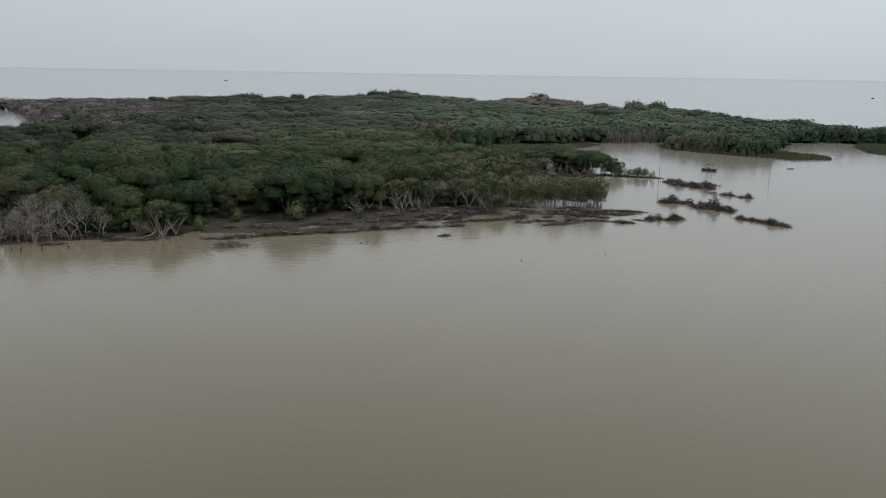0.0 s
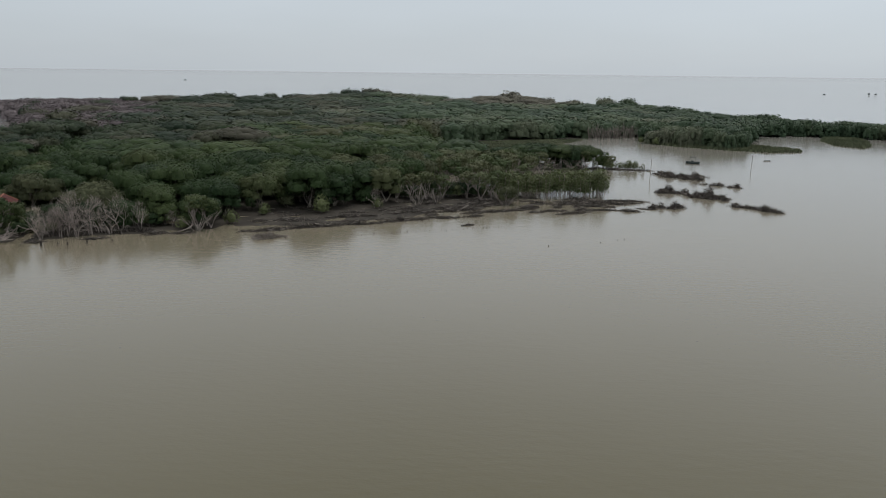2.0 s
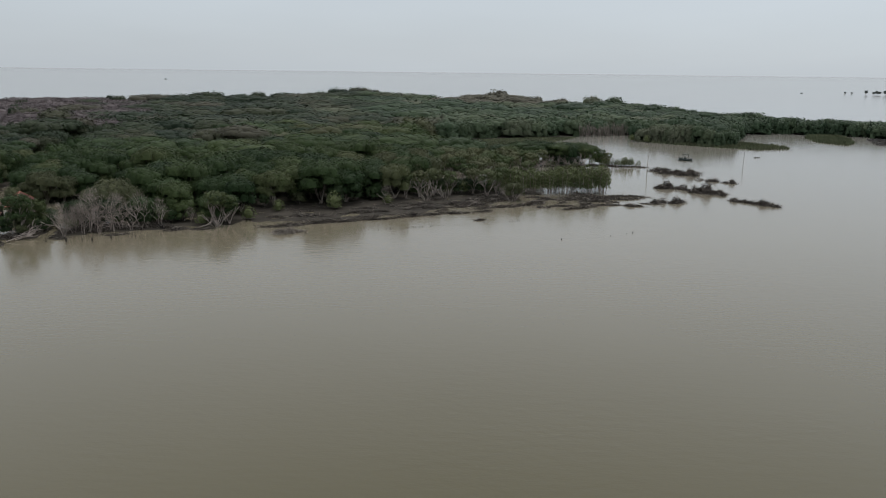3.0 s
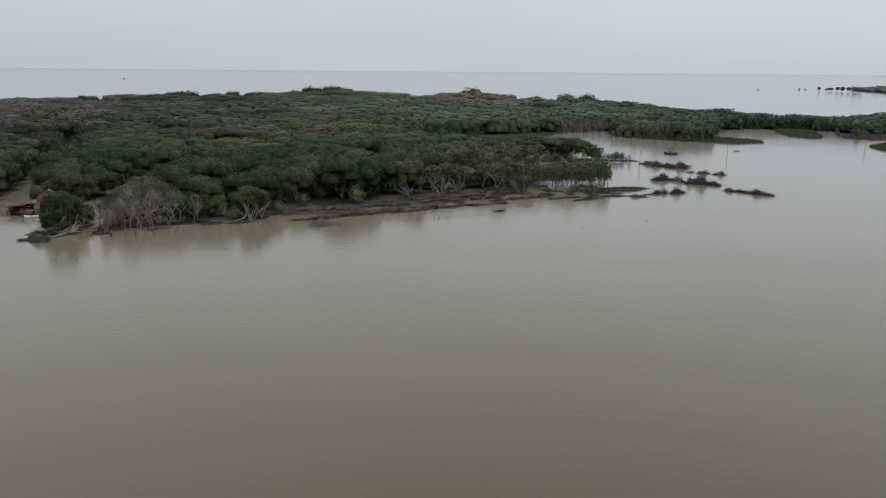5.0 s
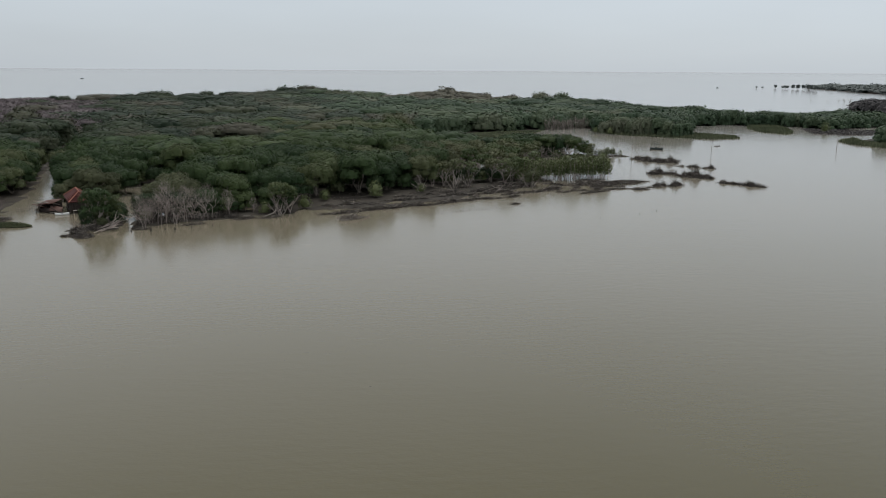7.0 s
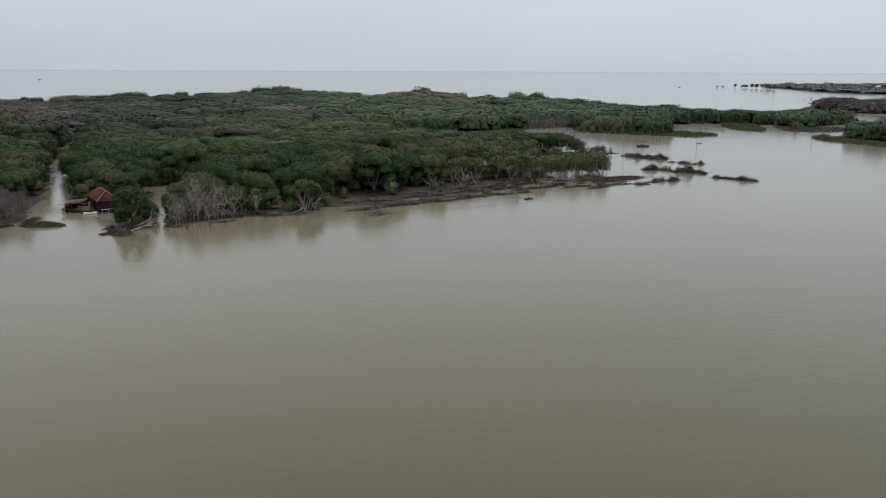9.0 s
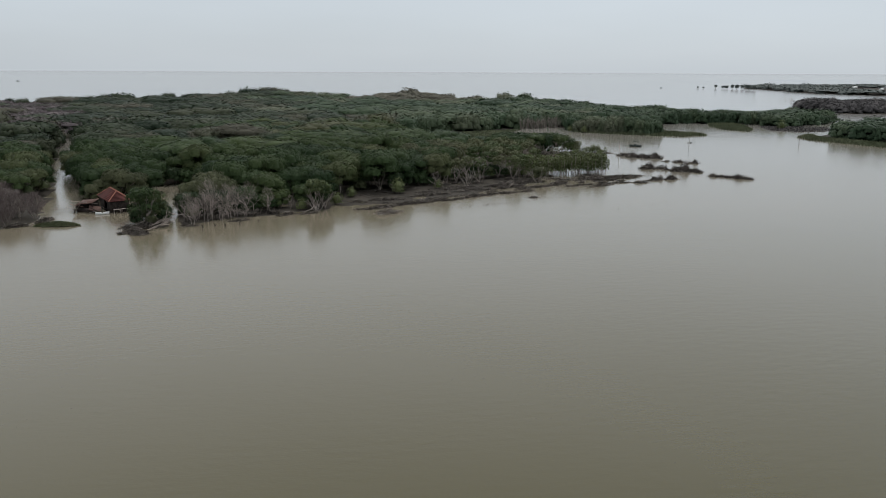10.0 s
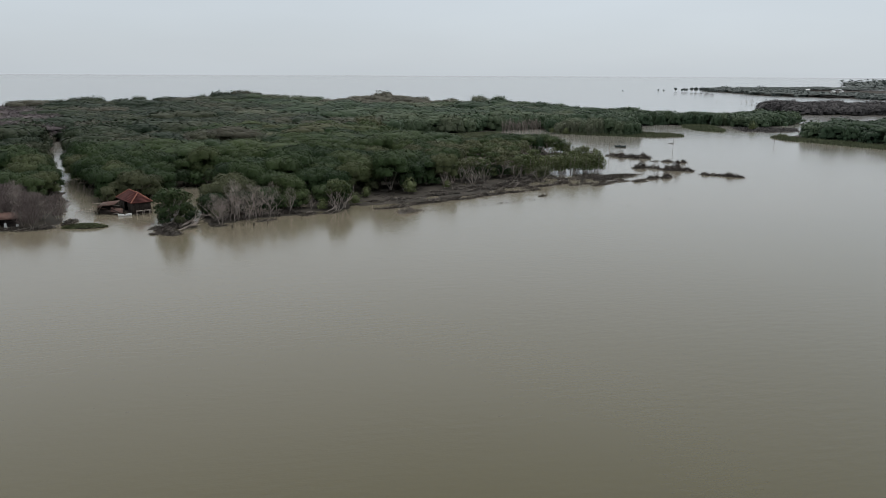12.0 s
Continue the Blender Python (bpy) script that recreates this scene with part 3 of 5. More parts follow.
woods("mangrove_forest", "olive-brown thin mangrove thicket at the lagoon's edge", xs, ys, 2.9, 6.0, 380, 0.25, CANOPY_FAR, lambda x, y: 0.9 - 0.024 * max(0.0, x - 82), rng, main_edge, rim=2.5)
xs, ys = scatter(lambda x, y: far_mask(x, y) & (np.hypot(x - 68, (y - 480) * 1.1) <= 56), (10, 420, 130, 540), 7.0, rng)
woods("mangrove_forest", "dry olive-brown scrub on a low rise by the sea", xs, ys, 4.8, 6.8, 240, 0.42, LEAF_DRY, 0.5, rng, main_edge)
xs, ys = scatter(lambda x, y: inside(EAST_ISLAND, x, y) > 8, (150, 100, 290, 290), 6.6, rng)
woods("mangrove_forest", "dark green mangrove wood on a low island", xs, ys, 5.0, 6.6, 290, 0.38, CANOPY_FAR, 0.02, rng, lambda x, y: inside(EAST_ISLAND, x, y) - 8, 0.42, lump=1.4)
xs, ys = scatter(lambda x, y: inside(DEAD_ISLAND, x, y) > 7, (260, 280, 460, 450), 7.6, rng)
woods("mangrove_forest", "grey-brown half-dead mangrove wood on a far island", xs, ys, 5.4, 6.2, 200, 0.66, TWIG_GREY, 0.5, rng, lambda x, y: inside(DEAD_ISLAND, x, y) - 7, 0.4, wide=0.3, jitter=0.6, lump=1.5, rings=FLAT_RINGS, rim=4.0)
xs, ys = scatter(lambda x, y: (inside(FAR_COAST, x, y) > 4) & (inside(FAR_COAST, x, y) < 85), (560, 470, 950, 1000), 12, rng)
woods("mangrove_forest", "low dark woods along a far coast", xs, ys, 7.4, 4.4, 34, 1.1, LEAF_HAZED, 0.5, rng, lambda x, y: inside(FAR_COAST, x, y), jitter=0.3, lump=2.0, rings=FLAT_RINGS, rim=1.2)
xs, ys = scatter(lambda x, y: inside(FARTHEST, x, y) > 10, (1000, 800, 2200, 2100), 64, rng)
woods("mangrove_forest", "farthest strip of wooded coast", xs, ys, 42.0, 6.0, 90, 3.4, LEAF_HAZED, 0.5, rng, lambda x, y: inside(FARTHEST, x, y), jitter=0.06, lump=20.0, rings=FLAT_RINGS, rim=9.0)
xs, ys = scatter(lambda x, y: inside(BARE, x, y) > 0, (-290, 255, -110, 510), 6.4, rng)
k = inside(POND, xs, ys) < -1
woods("bare_mangroves", "leafless purple-brown mangrove thicket", xs[k], ys[k], 4.4, 5.4, 150, 0.95, TWIG_BROWN, 0.5, rng, lambda x, y: -inside(POND, x, y) - 1, 0.4, wide=0.12, jitter=0.9, lump=1.6, rings=FLAT_RINGS)


# ---- single trees ----
def part(name, geometry, mat, parent, label=""):
    """Links (verts, faces) as one mesh under a thing or a part."""
    ob = new(name, mesh_of(name, *geometry, mat))
    ob.parent = parent
    return tagged(ob, label) if label else ob


def thing(name, label, category, group="", at=None):
    ob = tagged(new(name), label, category, group)
    ob.empty_display_size = 0.3
    if at is not None:
        ob.matrix_world = at
    return ob


def branching(rng, a, d, length, r, levels, spread=0.6, out=None, lift=0.25):
    """A limb that forks again and again; returns its pieces."""
    out = [] if out is None else out
    a, d = np.asarray(a, float), np.asarray(d, float)
    d = d / np.linalg.norm(d)
    b = a + d * length
    out.append(limb(a, b, r, r * 0.6, 4 if r > 0.04 else 3, length * 0.06, rng, 2))
    if levels:
        for k in range(rng.integers(2, 4)):
            t = rng.uniform(0.45, 1.0) if k else 1.0
            e = d + rng.normal(0, spread, 3)
            e[2] = e[2] * 0.8 + lift
            branching(rng, a + (b - a) * t, e, length * rng.uniform(0.5, 0.8), r * 0.62, levels - 1, spread, out, lift)
    return out


def mangrove(rng, mat, height=6.8, r=2.9, low=1.6, label="", name="mangrove_tree", per=2500, size=0.18, solid=True):
    """A mangrove: prop roots, a forked grey trunk and a lumpy crown that reaches low."""
    ob = thing(name, label, "tree", "mangroves along the shore")
    pieces = []
    for k in range(3):
        a = k * 2.1 + rng.uniform(0, 1)
        foot = (0.55 * math.cos(a), 0.55 * math.sin(a), -0.25)
        pieces.append(limb(foot, (0, 0, 0.9), 0.045, 0.06, 4, 0.08, rng))
    for k in range(rng.integers(2, 4)):
        a = rng.uniform(0, 6.28)
        d = (0.45 * math.cos(a), 0.45 * math.sin(a), 1.0)
        branching(rng, (0, 0, 0.0), d, height * (0.45 if solid else 0.36), 0.13, 1 if solid else 3, 0.45 if solid else 0.36, pieces)
    part("trunk", stack(pieces), BARK if solid else BARK_PALE, ob)
    part("crown", crown(rng, per, size, r, height - low, low, not solid), mat, ob, "dense small-leaved crown" if solid else "patchy small-leaved crown")
    return ob


stock = [mangrove(rng, SHORE_LEAF, 7.3 * q, 4.0 * q, 0.7 + 5 * abs(q - 0.95), "dark green mangrove tree with a rounded dense crown") for q in (0.86, 0.95, 1.0, 1.04, 1.1, 0.99, 0.9)]
used = [False] * len(stock)


def plant(models, flags, x, y, z, turn, scale):
    """Puts the model itself at the first place it is wanted, and copies after that."""
    k = flags.index(False) if False in flags else int(rng.integers(len(models)))
    m = pose(x, y, z, 0, 0, turn)
    if flags[k]:
        ob = copy_thing(models[k], m)
    else:
        flags[k], ob = True, models[k]
        ob.matrix_basis = m
    ob.scale = (scale * rng.uniform(0.9, 1.12), scale * rng.uniform(0.9, 1.12), scale)
    return ob


for x, y in zip(front_x, front_y):
    plant(stock, used, x, y, 0.1, rng.uniform(0, 360), rng.uniform(0.8, 1.15))
for x, y in ((-106.5, 161.5), (-110.0, 160), (-107.5, 164.5)):
    plant(stock, used, x, y, 0.1, rng.uniform(0, 360), 1.12)
# both banks of the creek
for x, y, sc in ((-88.2, 146.8, 0.8), (-85.0, 148.2, 0.85), (-89.4, 151.5, 0.85), (-91.6, 157.5, 0.8), (-93.6, 163.5, 0.8), (-95.2, 169.5, 0.8), (-97.0, 176.0, 0.75), (-98.6, 182.0, 0.75), (-86.0, 153.0, 0.95),
                 (-98.4, 150.5, 0.75), (-100.2, 157.0, 0.8), (-102.0, 164.0, 0.8), (-104.0, 172.5, 0.8), (-104.6, 180.0, 0.75), (-103.0, 151.5, 0.9), (-98.0, 143.5, 0.72), (-101.5, 145.5, 0.85), (-100.0, 138.5, 0.7), (-104.5, 141.0, 0.85)):
    plant(stock, used, x, y, 0.0, rng.uniform(0, 360), sc)

# undergrowth that fills the foot of the shore trees
def undergrowth(rng, height, r, mat):
    ob = thing("shrub", "dark green mangrove undergrowth at the forest's foot", "shrub", "undergrowth along the shore")
    pieces = []
    for k in range(4):
        a = k * 1.6 + rng.uniform(0, 0.6)
        branching(rng, (0.1 * math.cos(a), 0.1 * math.sin(a), -0.2), (0.6 * math.cos(a), 0.6 * math.sin(a), 1), height * 0.5, 0.05, 1, 0.4, pieces)
    part("stem", stack(pieces), BARK, ob)
    part("crown", crown(rng, 560, 0.17, r, height * 0.85, height * 0.12), mat, ob)
    return ob


low = [undergrowth(rng, h, r, m) for h, r, m in ((3.0, 1.7, SHORE_LEAF), (3.8, 1.6, LEAF_DEEP), (2.4, 1.5, LEAF_OLIVE), (3.4, 2.0, LEAF_DEEP))]
low_used = [False] * 4
for x, y in zip(front_x[:75], front_y[:75]):
    x, y = x + rng.uniform(-3, 3), y - rng.uniform(1.6, 3.6)
    if x > -58 and inside(MUDBANK, np.array([x]), np.array([y]))[0] < 5:
        plant(low, low_used, x, y, 0.0, rng.uniform(0, 360), rng.uniform(0.6, 1.25))

for k in range(17):
    plant(low, low_used, -66.8 + k * 0.9 + rng.uniform(-0.5, 0.5), 114.2 + 0.12 * k + rng.uniform(-0.6, 1.4), 0.0, rng.uniform(0, 360), rng.uniform(0.7, 1.1))
for k in range(20):
    plant(low, low_used, -11 + k + rng.uniform(-0.5, 0.5), 144.5 + 0.22 * k + rng.uniform(-1.0, 2.6), 0.0, rng.uniform(0, 360), rng.uniform(0.6, 1.0))
for x, y, sc in ((-87.4, 137.5, 0.8), (-85.4, 140, 1.0), (-82, 139.5, 1.0), (-79.5, 140.5, 1.0), (-77.5, 143.5, 0.9), (-82.5, 146.5, 1.1), (-79.0, 149.0, 1.1), (-75.5, 152.0, 1.1), (-72.0, 152.6, 1.15), (-69.0, 151.6, 1.1), (-66.0, 149.6, 1.1), (-64.2, 146.0, 1.0), (-63.5, 141, 1.1), (-64.0, 136, 1.1), (-64.4, 131, 1.0), (-64.5, 127, 1.0)):
    plant(low, low_used, x, y, 0.0, rng.uniform(0, 360), sc)
for x, y, sc in ((-70.6, 112.0, 0.8), (-71.4, 115.0, 0.9), (-70.4, 109.6, 0.65), (-72.2, 117.0, 1.0), (-67.2, 113.2, 0.8), (-67.8, 118.0, 1.0), (-74.6, 107.4, 0.7), (-72.2, 107.2, 0.65), (-73.4, 110.4, 1.0), (-66.2, 111.0, 0.7)):
    plant(low, low_used, x, y, 0.0, rng.uniform(0, 360), sc)
# trees that stand apart from the wood
olive = [mangrove(rng, LEAF_OLIVE, 6.0, 3.2, 0.6, "olive-green rounded mangrove tree in shallow water") for q in range(2)]
o_used = [False, False]
for x, y, sc in ((-64, 118.5, 1.02), (-61, 120.5, 0.9), (-66.5, 121, 0.8), (-80.6, 135.8, 0.98), (-78.2, 137.4, 0.8), (-85.6, 133.6, 0.55), (-83.6, 136.5, 0.7), (-12, 153, 1.15), (-7, 157, 1.1), (-16, 160, 1.2), (-22, 150, 1.1), (-10, 165, 1.25), (-30, 140, 1.0), (9.6, 138.6, 0.6), (-62.5, 121.5, 1.1)):
    plant(olive, o_used, x, y, 0.0, rng.uniform(0, 360), sc)
for x, y, sc in ((40.4, 195.6, 0.74), (43.0, 194.6, 0.5), (37.8, 198.0, 0.75), (-83.5, 141.5, 0.8), (-79.0, 144.0, 0.8), (-75.6, 141.0, 0.72), (-86.5, 140.0, 0.7), (-73.4, 113.0, 0.6), (-43.6, 117.5, 0.66), (-46.2, 118, 0.6), (-66.5, 114.5, 0.55), (-61.5, 114.5, 0.6), (-57, 116.5, 0.62)):
    plant(stock[2:6], [True] * 4, x, y, 0.0, rng.uniform(0, 360), sc)
open_tree = [mangrove(rng, OPEN_LEAF, 6.2, 2.3, 2.7, "half-bare green mangrove with grey limbs showing", per=1500, size=0.18, solid=False) for q in range(3)]
p_used = [False] * 3
for x, y, sc in ((-44.4, 114.6, 0.95), (-42.6, 115.6, 0.8), (3.5, 152, 1.05), (-0.5, 157, 1.1), (9.0, 153.5, 0.95), (5.0, 161, 1.05), (38, 193.5, 0.8),
                 (10.5, 168, 1.0), (14.0, 172, 1.1), (17.5, 175, 1.05), (12.5, 177, 1.1), (20.5, 178, 1.0), (16, 181, 1.1), (2, 170, 1.0), (6, 177, 1.1), (43, 194.5, 0.75), (45, 193.6, 0.6),
                 (-6.5, 143.5, 0.95), (-3.2, 144.2, 0.85), (4.6, 142.6, 0.95), (6.8, 144.6, 0.8), (-9.5, 142.0, 0.9), (-12.5, 140.5, 0.85), (2.0, 145.8, 0.9), (8.5, 148.0, 0.9), (11.0, 149.5, 0.75), (6.0, 155.5, 1.1), (1.5, 150.0, 1.0), (10.5, 158.5, 1.1), (13.0, 163.5, 1.05), (8.0, 165.5, 1.1), (-2.0, 163.0, 1.1), (15.5, 156.5, 0.95), (4.0, 167.0, 1.1), (19.0, 171.0, 1.0), (9.0, 173.0, 1.05), (23.5, 181.5, 0.95)):
    plant(open_tree, p_used, x, y, 0.0, rng.uniform(0, 360), sc)
# a row of umbrella crowns on bare trunks across the inner shallows
umbrella = [mangrove(rng, SHORE_LEAF, 6.9, 4.3, 3.0, "dark green mangrove with a broad flat crown over bare trunks", per=2100, size=0.2) for q in range(3)]
u_used = [False] * 3
for x, y, sc in ((18.5, 197.5, 0.82), (21.5, 200.5, 0.92), (24.5, 195.6, 0.9), (28.0, 198.5, 0.98), (31.5, 196.0, 0.92), (34.0, 200.0, 0.92), (36.6, 197.0, 0.74), (26, 203, 0.95)):
    plant(umbrella, u_used, x, y, 0.0, rng.uniform(0, 360), sc).scale.z *= 0.9
# the ragged tree behind the brushwood mound
ragged = mangrove(rng, SHORE_LEAF, 6.4, 3.1, 0.9, "ragged dark green mangrove with bare pale limbs among its leaves", per=2400, size=0.17, solid=False)
ragged.matrix_basis = pose(-73.2, 108.6, 0, 0, 0, 40)
ragged.scale = (0.95, 0.95, 1.0)
for x, y, turn, sc in ((-71.9, 110.8, 150, 0.8), (-74.4, 111.6, 260, 0.8)):
    copy_thing(ragged, pose(x, y, 0, 0, 0, turn)).scale = (sc, sc, sc)


def shrub(rng, height, r, mat, label, name="shrub", per=330):
    ob = thing(name, label, "shrub")
    pieces = []
    for k in range(5):
        a = k * 1.3 + rng.uniform(0, 0.5)
        branching(rng, (0.1 * math.cos(a), 0.1 * math.sin(a), -0.15), (0.4 * math.cos(a), 0.4 * math.sin(a), 1), height * 0.55, 0.04, 1, 0.4, pieces)
    part("stem", stack(pieces), BARK, ob)
    leaves, inner = dome(rng, per, 0.15 / r, height * 0.85 / r, 0.5, False)
    part("crown", sized(leaves, r, r, height * 0.15), mat, ob)
    part("inner_crown", sized(inner, r * 0.8, r * 0.9, height * 0.15), mat, ob)
    return ob


shrubs = [shrub(rng, 2.6, 1.15, LEAF_YOUNG, "bright green small mangrove shrub at the water's edge") for k in range(3)]
s_used = [False] * 3
for x, y, sc in ((-26, 129, 1.25), (-47, 115, 0.8), (-40, 119, 0.9), (-36, 127, 0.8), (-16, 134, 0.7), (80, 263, 1.0), (76, 268, 0.9), (128, 291, 1.0), (175, 262, 1.5)):
    plant(shrubs, s_used, x, y, 0.0, rng.uniform(0, 360), sc)


# ---- young mangroves on thin pale stems ----
def young(rng, height):
    ob = thing("young_mangrove", "slender young mangrove with pale stem and small crown", "tree", "young mangroves in the shallows")
    pieces = []
    for k in range(3):
        a = k * 2.1 + rng.uniform(0, 1)
        pieces.append(limb((0.35 * math.cos(a), 0.35 * math.sin(a), -0.2), (0.55 * math.cos(a + 0.4), 0.5 * math.sin(a + 0.4), height * 0.8), 0.045, 0.03, 4, 0.15, rng))
    part("stem", stack(pieces), BARK_PALE, ob)
    leaves = dome(rng, 360, 0.15, height * 0.70, 0.66, False, jitter=0.5)[0]
    part("crown", sized(leaves, 1.1, 1.0, height * rng.uniform(0.20, 0.36)), LEAF_YOUNG, ob)
    return ob


youngs = [young(rng, h) for h in (4.1, 4.6, 5.0, 4.4)]
y_used = [False] * 4
THICKET = [(9, 146), (16, 145.5), (22, 146), (30, 146.5), (33, 150.5), (31, 155), (21, 154), (10, 151)]
xs, ys = scatter(lambda x, y: inside(THICKET, x, y) > 0, (8, 145, 36, 160), 1.8, rng)
for x, y in zip(xs, ys):
    plant(youngs, y_used, x, y, 0, rng.uniform(0, 360), rng.uniform(0.85, 1.25))
REEDS = [(6, 144), (10, 144), (11, 149), (6, 149)]
xs, ys = scatter(lambda x, y: inside(REEDS, x, y) > 0, (0, 142, 14, 152), 2.6, rng)
for x, y in zip(xs, ys):
    plant(youngs, y_used, x, y, 0, rng.uniform(0, 360), rng.uniform(0.7, 0.95))
for k in range(26):
    q = rng.uniform(0, 1)
    plant(youngs, y_used, 41 + 11.5 * q, 193.8 - 3 * q + rng.normal(0, 0.7), 0, rng.uniform(0, 360), rng.uniform(0.5, 0.95) * (1 - 0.45 * q))


# ---- dead trees ----
def dead_tree(rng, height, stems, mat, label, spread=0.45, levels=3, fork=0.34, lift=0.25):
    """Several leaning bare stems that fork into twigs."""
    ob = thing("dead_tree", label, "dead tree", "dead trees along the shore")
    for k in range(stems):
        a = k * 6.28 / stems + rng.uniform(0, 0.9)
        d = (spread * math.cos(a), spread * math.sin(a), 1.0)
        g = branching(rng, (0.15 * math.cos(a), 0.15 * math.sin(a), -0.3), d, height * rng.uniform(0.30, 0.46), rng.uniform(0.07, 0.115), levels, fork, None, lift)
        part("stem", stack(g), mat, ob)
    return ob


def twig_haze(rng, n, r, z0, h, length, width=0.018):
    """Fine twigs that rise and spread through a crown, as thin blades."""
    q, a, u = np.sqrt(rng.uniform(0, 1, n)), rng.uniform(0, 6.28, n), rng.uniform(0, 1, n)
    w = r * (0.35 + 0.65 * np.sin(np.clip(u * 1.5, 0, 1) * 1.5)) * np.clip(1.25 - u * u, 0, 1)
    c = np.stack([q * w * np.cos(a), q * w * np.sin(a), z0 + u * h], 1)
    d = np.stack([0.6 * q * np.cos(a), 0.6 * q * np.sin(a), 0 * a + 0.8], 1) + rng.normal(0, 0.38, (n, 3))
    d *= (length * rng.uniform(0.5, 1.3, n) / np.linalg.norm(d, axis=1))[:, None]
    e = np.cross(d, rng.normal(0, 1, (n, 3)))
    e *= width / np.linalg.norm(e, axis=1, keepdims=True)
    return np.stack([c - e, c + e, c + d], 1).reshape(-1, 3), np.arange(3 * n).reshape(-1, 3)


pale = []
for n, spread in ((2, 0.22), (1, 0.12), (2, 0.34), (3, 0.28)):
    ob = dead_tree(rng, 6.0, n, BARK_PALE, "pale pinkish-grey leafless dead mangrove with forked stems", spread, 3, 0.48, 0.10)
    part("twig_crown", twig_haze(rng, 240, 1.5, 2.4, 3.0, 0.8, 0.018), BARK_PALE, ob, "pale fine bare twigs")
    pale.append(ob)
d_used = [False] * 4
for x, y, sc in ((-66.2, 106.4, 0.8), (-65.4, 105.8, 0.72), (-66.0, 108.4, 0.92), (-65.3, 109.6, 0.98), (-65.0, 108.2, 0.75), (-64.2, 109.6, 0.95), (-63.2, 108.4, 0.85), (-62.2, 109.6, 1.05), (-61.4, 108.9, 0.7),
                 (-60.4, 110.6, 0.95), (-59.2, 109.8, 1.05), (-58.2, 111.4, 0.9), (-57.0, 112.2, 0.98), (-56.2, 111.0, 0.66), (-53.4, 113.6, 0.95), (-17, 134, 0.6), (-49.0, 115.5, 0.6), (-74.2, 106.6, 0.62), (-63.6, 111.6, 1.05), (-60.8, 112.6, 1.05)):
    plant(pale, d_used, x + rng.normal(0, 0.4), y + rng.normal(0, 0.5), 0.0, rng.uniform(0, 360), sc * rng.uniform(0.72, 1.12))
bare = [dead_tree(rng, 6.4, n, BARK, "tall grey bare trunk of a drowned mangrove", 0.1, 2) for n in (2, 3, 2)]
t_flags = [False] * 3
for k in range(46):
    plant(bare, t_flags, 61 + k * 0.45 + rng.uniform(-0.8, 0.8), 284.5 + k * 0.15 + rng.uniform(-1.2, 1.0), 0.0, rng.uniform(0, 360), rng.uniform(0.8, 1.25))
splayed = [dead_tree(rng, 6.0, 6, BARK, "low dead mangrove with grey limbs splayed like a fan", 0.8, 2) for n in range(2)]
f_flags = [False] * 2
for x, y, sc in ((8.8, 137.2, 0.9), (-8.4, 138, 1.0), (-4.5, 140.2, 0.7), (-44.4, 113.6, 0.9), (28.5, 191.5, 0.8), (33.5, 191.5, 0.75), (36.5, 192, 0.7)):
    plant(splayed, f_flags, x, y, 0.0, rng.uniform(0, 360), sc)
brown = []
for k in range(4):
    ob = dead_tree(rng, 4.6, 3, BARK, "grey-brown leafless mangrove bush with a haze of fine twigs", 0.4, 3)
    part("twig_crown", twig_haze(rng, 900, 2.1, 0.7, 3.2, 0.8, 0.03), TWIG_PINK, ob, "haze of fine bare twigs")
    brown.append(ob)
b_used = [False] * 4
for x, y, sc in ((-62.8, 113.0, 0.7), (-66.2, 112.6, 0.7)):
    plant(brown, b_used, x, y, 0.0, rng.uniform(0, 360), sc * 1.3)
xs, ys = scatter(lambda x, y: (inside(WEST_BRUSH, x, y) > 1.2) & ~((x > -104) & (y < 116)) & ~((x > -98.5) & (y > 120)), (-125, 108, -88, 160), 3.7, rng)
for x, y in zip(xs, ys):
    plant(brown, b_used, x, y, 0.05, rng.uniform(0, 360), rng.uniform(0.7, 1.25))
for x, y, sc in ((-96, 118.5, 0.9), (-99.5, 122, 1.0), (-102, 118, 0.9), (-101, 130, 1.0), (-105, 124, 1.0), (-107, 116, 0.9), (-94, 115.5, 0.7), (-95.6, 121.0, 0.8), (-98.0, 118.4, 0.9)):
    plant(pale, d_used, x, y, 0.0, rng.uniform(0, 360), sc)
for x, y in ((-103.5, 112.3), (-97, 113.2), (-95.2, 112.2), (-105, 114), (-96.4, 117.6), (-97.2, 121.4), (-99.4, 119.2)):
    plant(brown, b_used, x, y, 0.0, rng.uniform(0, 360), 0.85)



# ---- heaps of brushwood ----
def blades(rng, base, way, width):
    """Twigs as thin tapering blades."""
    e = np.cross(way, rng.normal(0, 1, way.shape))
    e *= (width / np.maximum(np.linalg.norm(e, axis=1), 1e-6))[:, None]
    return np.stack([base - e, base + e, base + way], 1).reshape(-1, 3), np.arange(3 * len(base)).reshape(-1, 3)


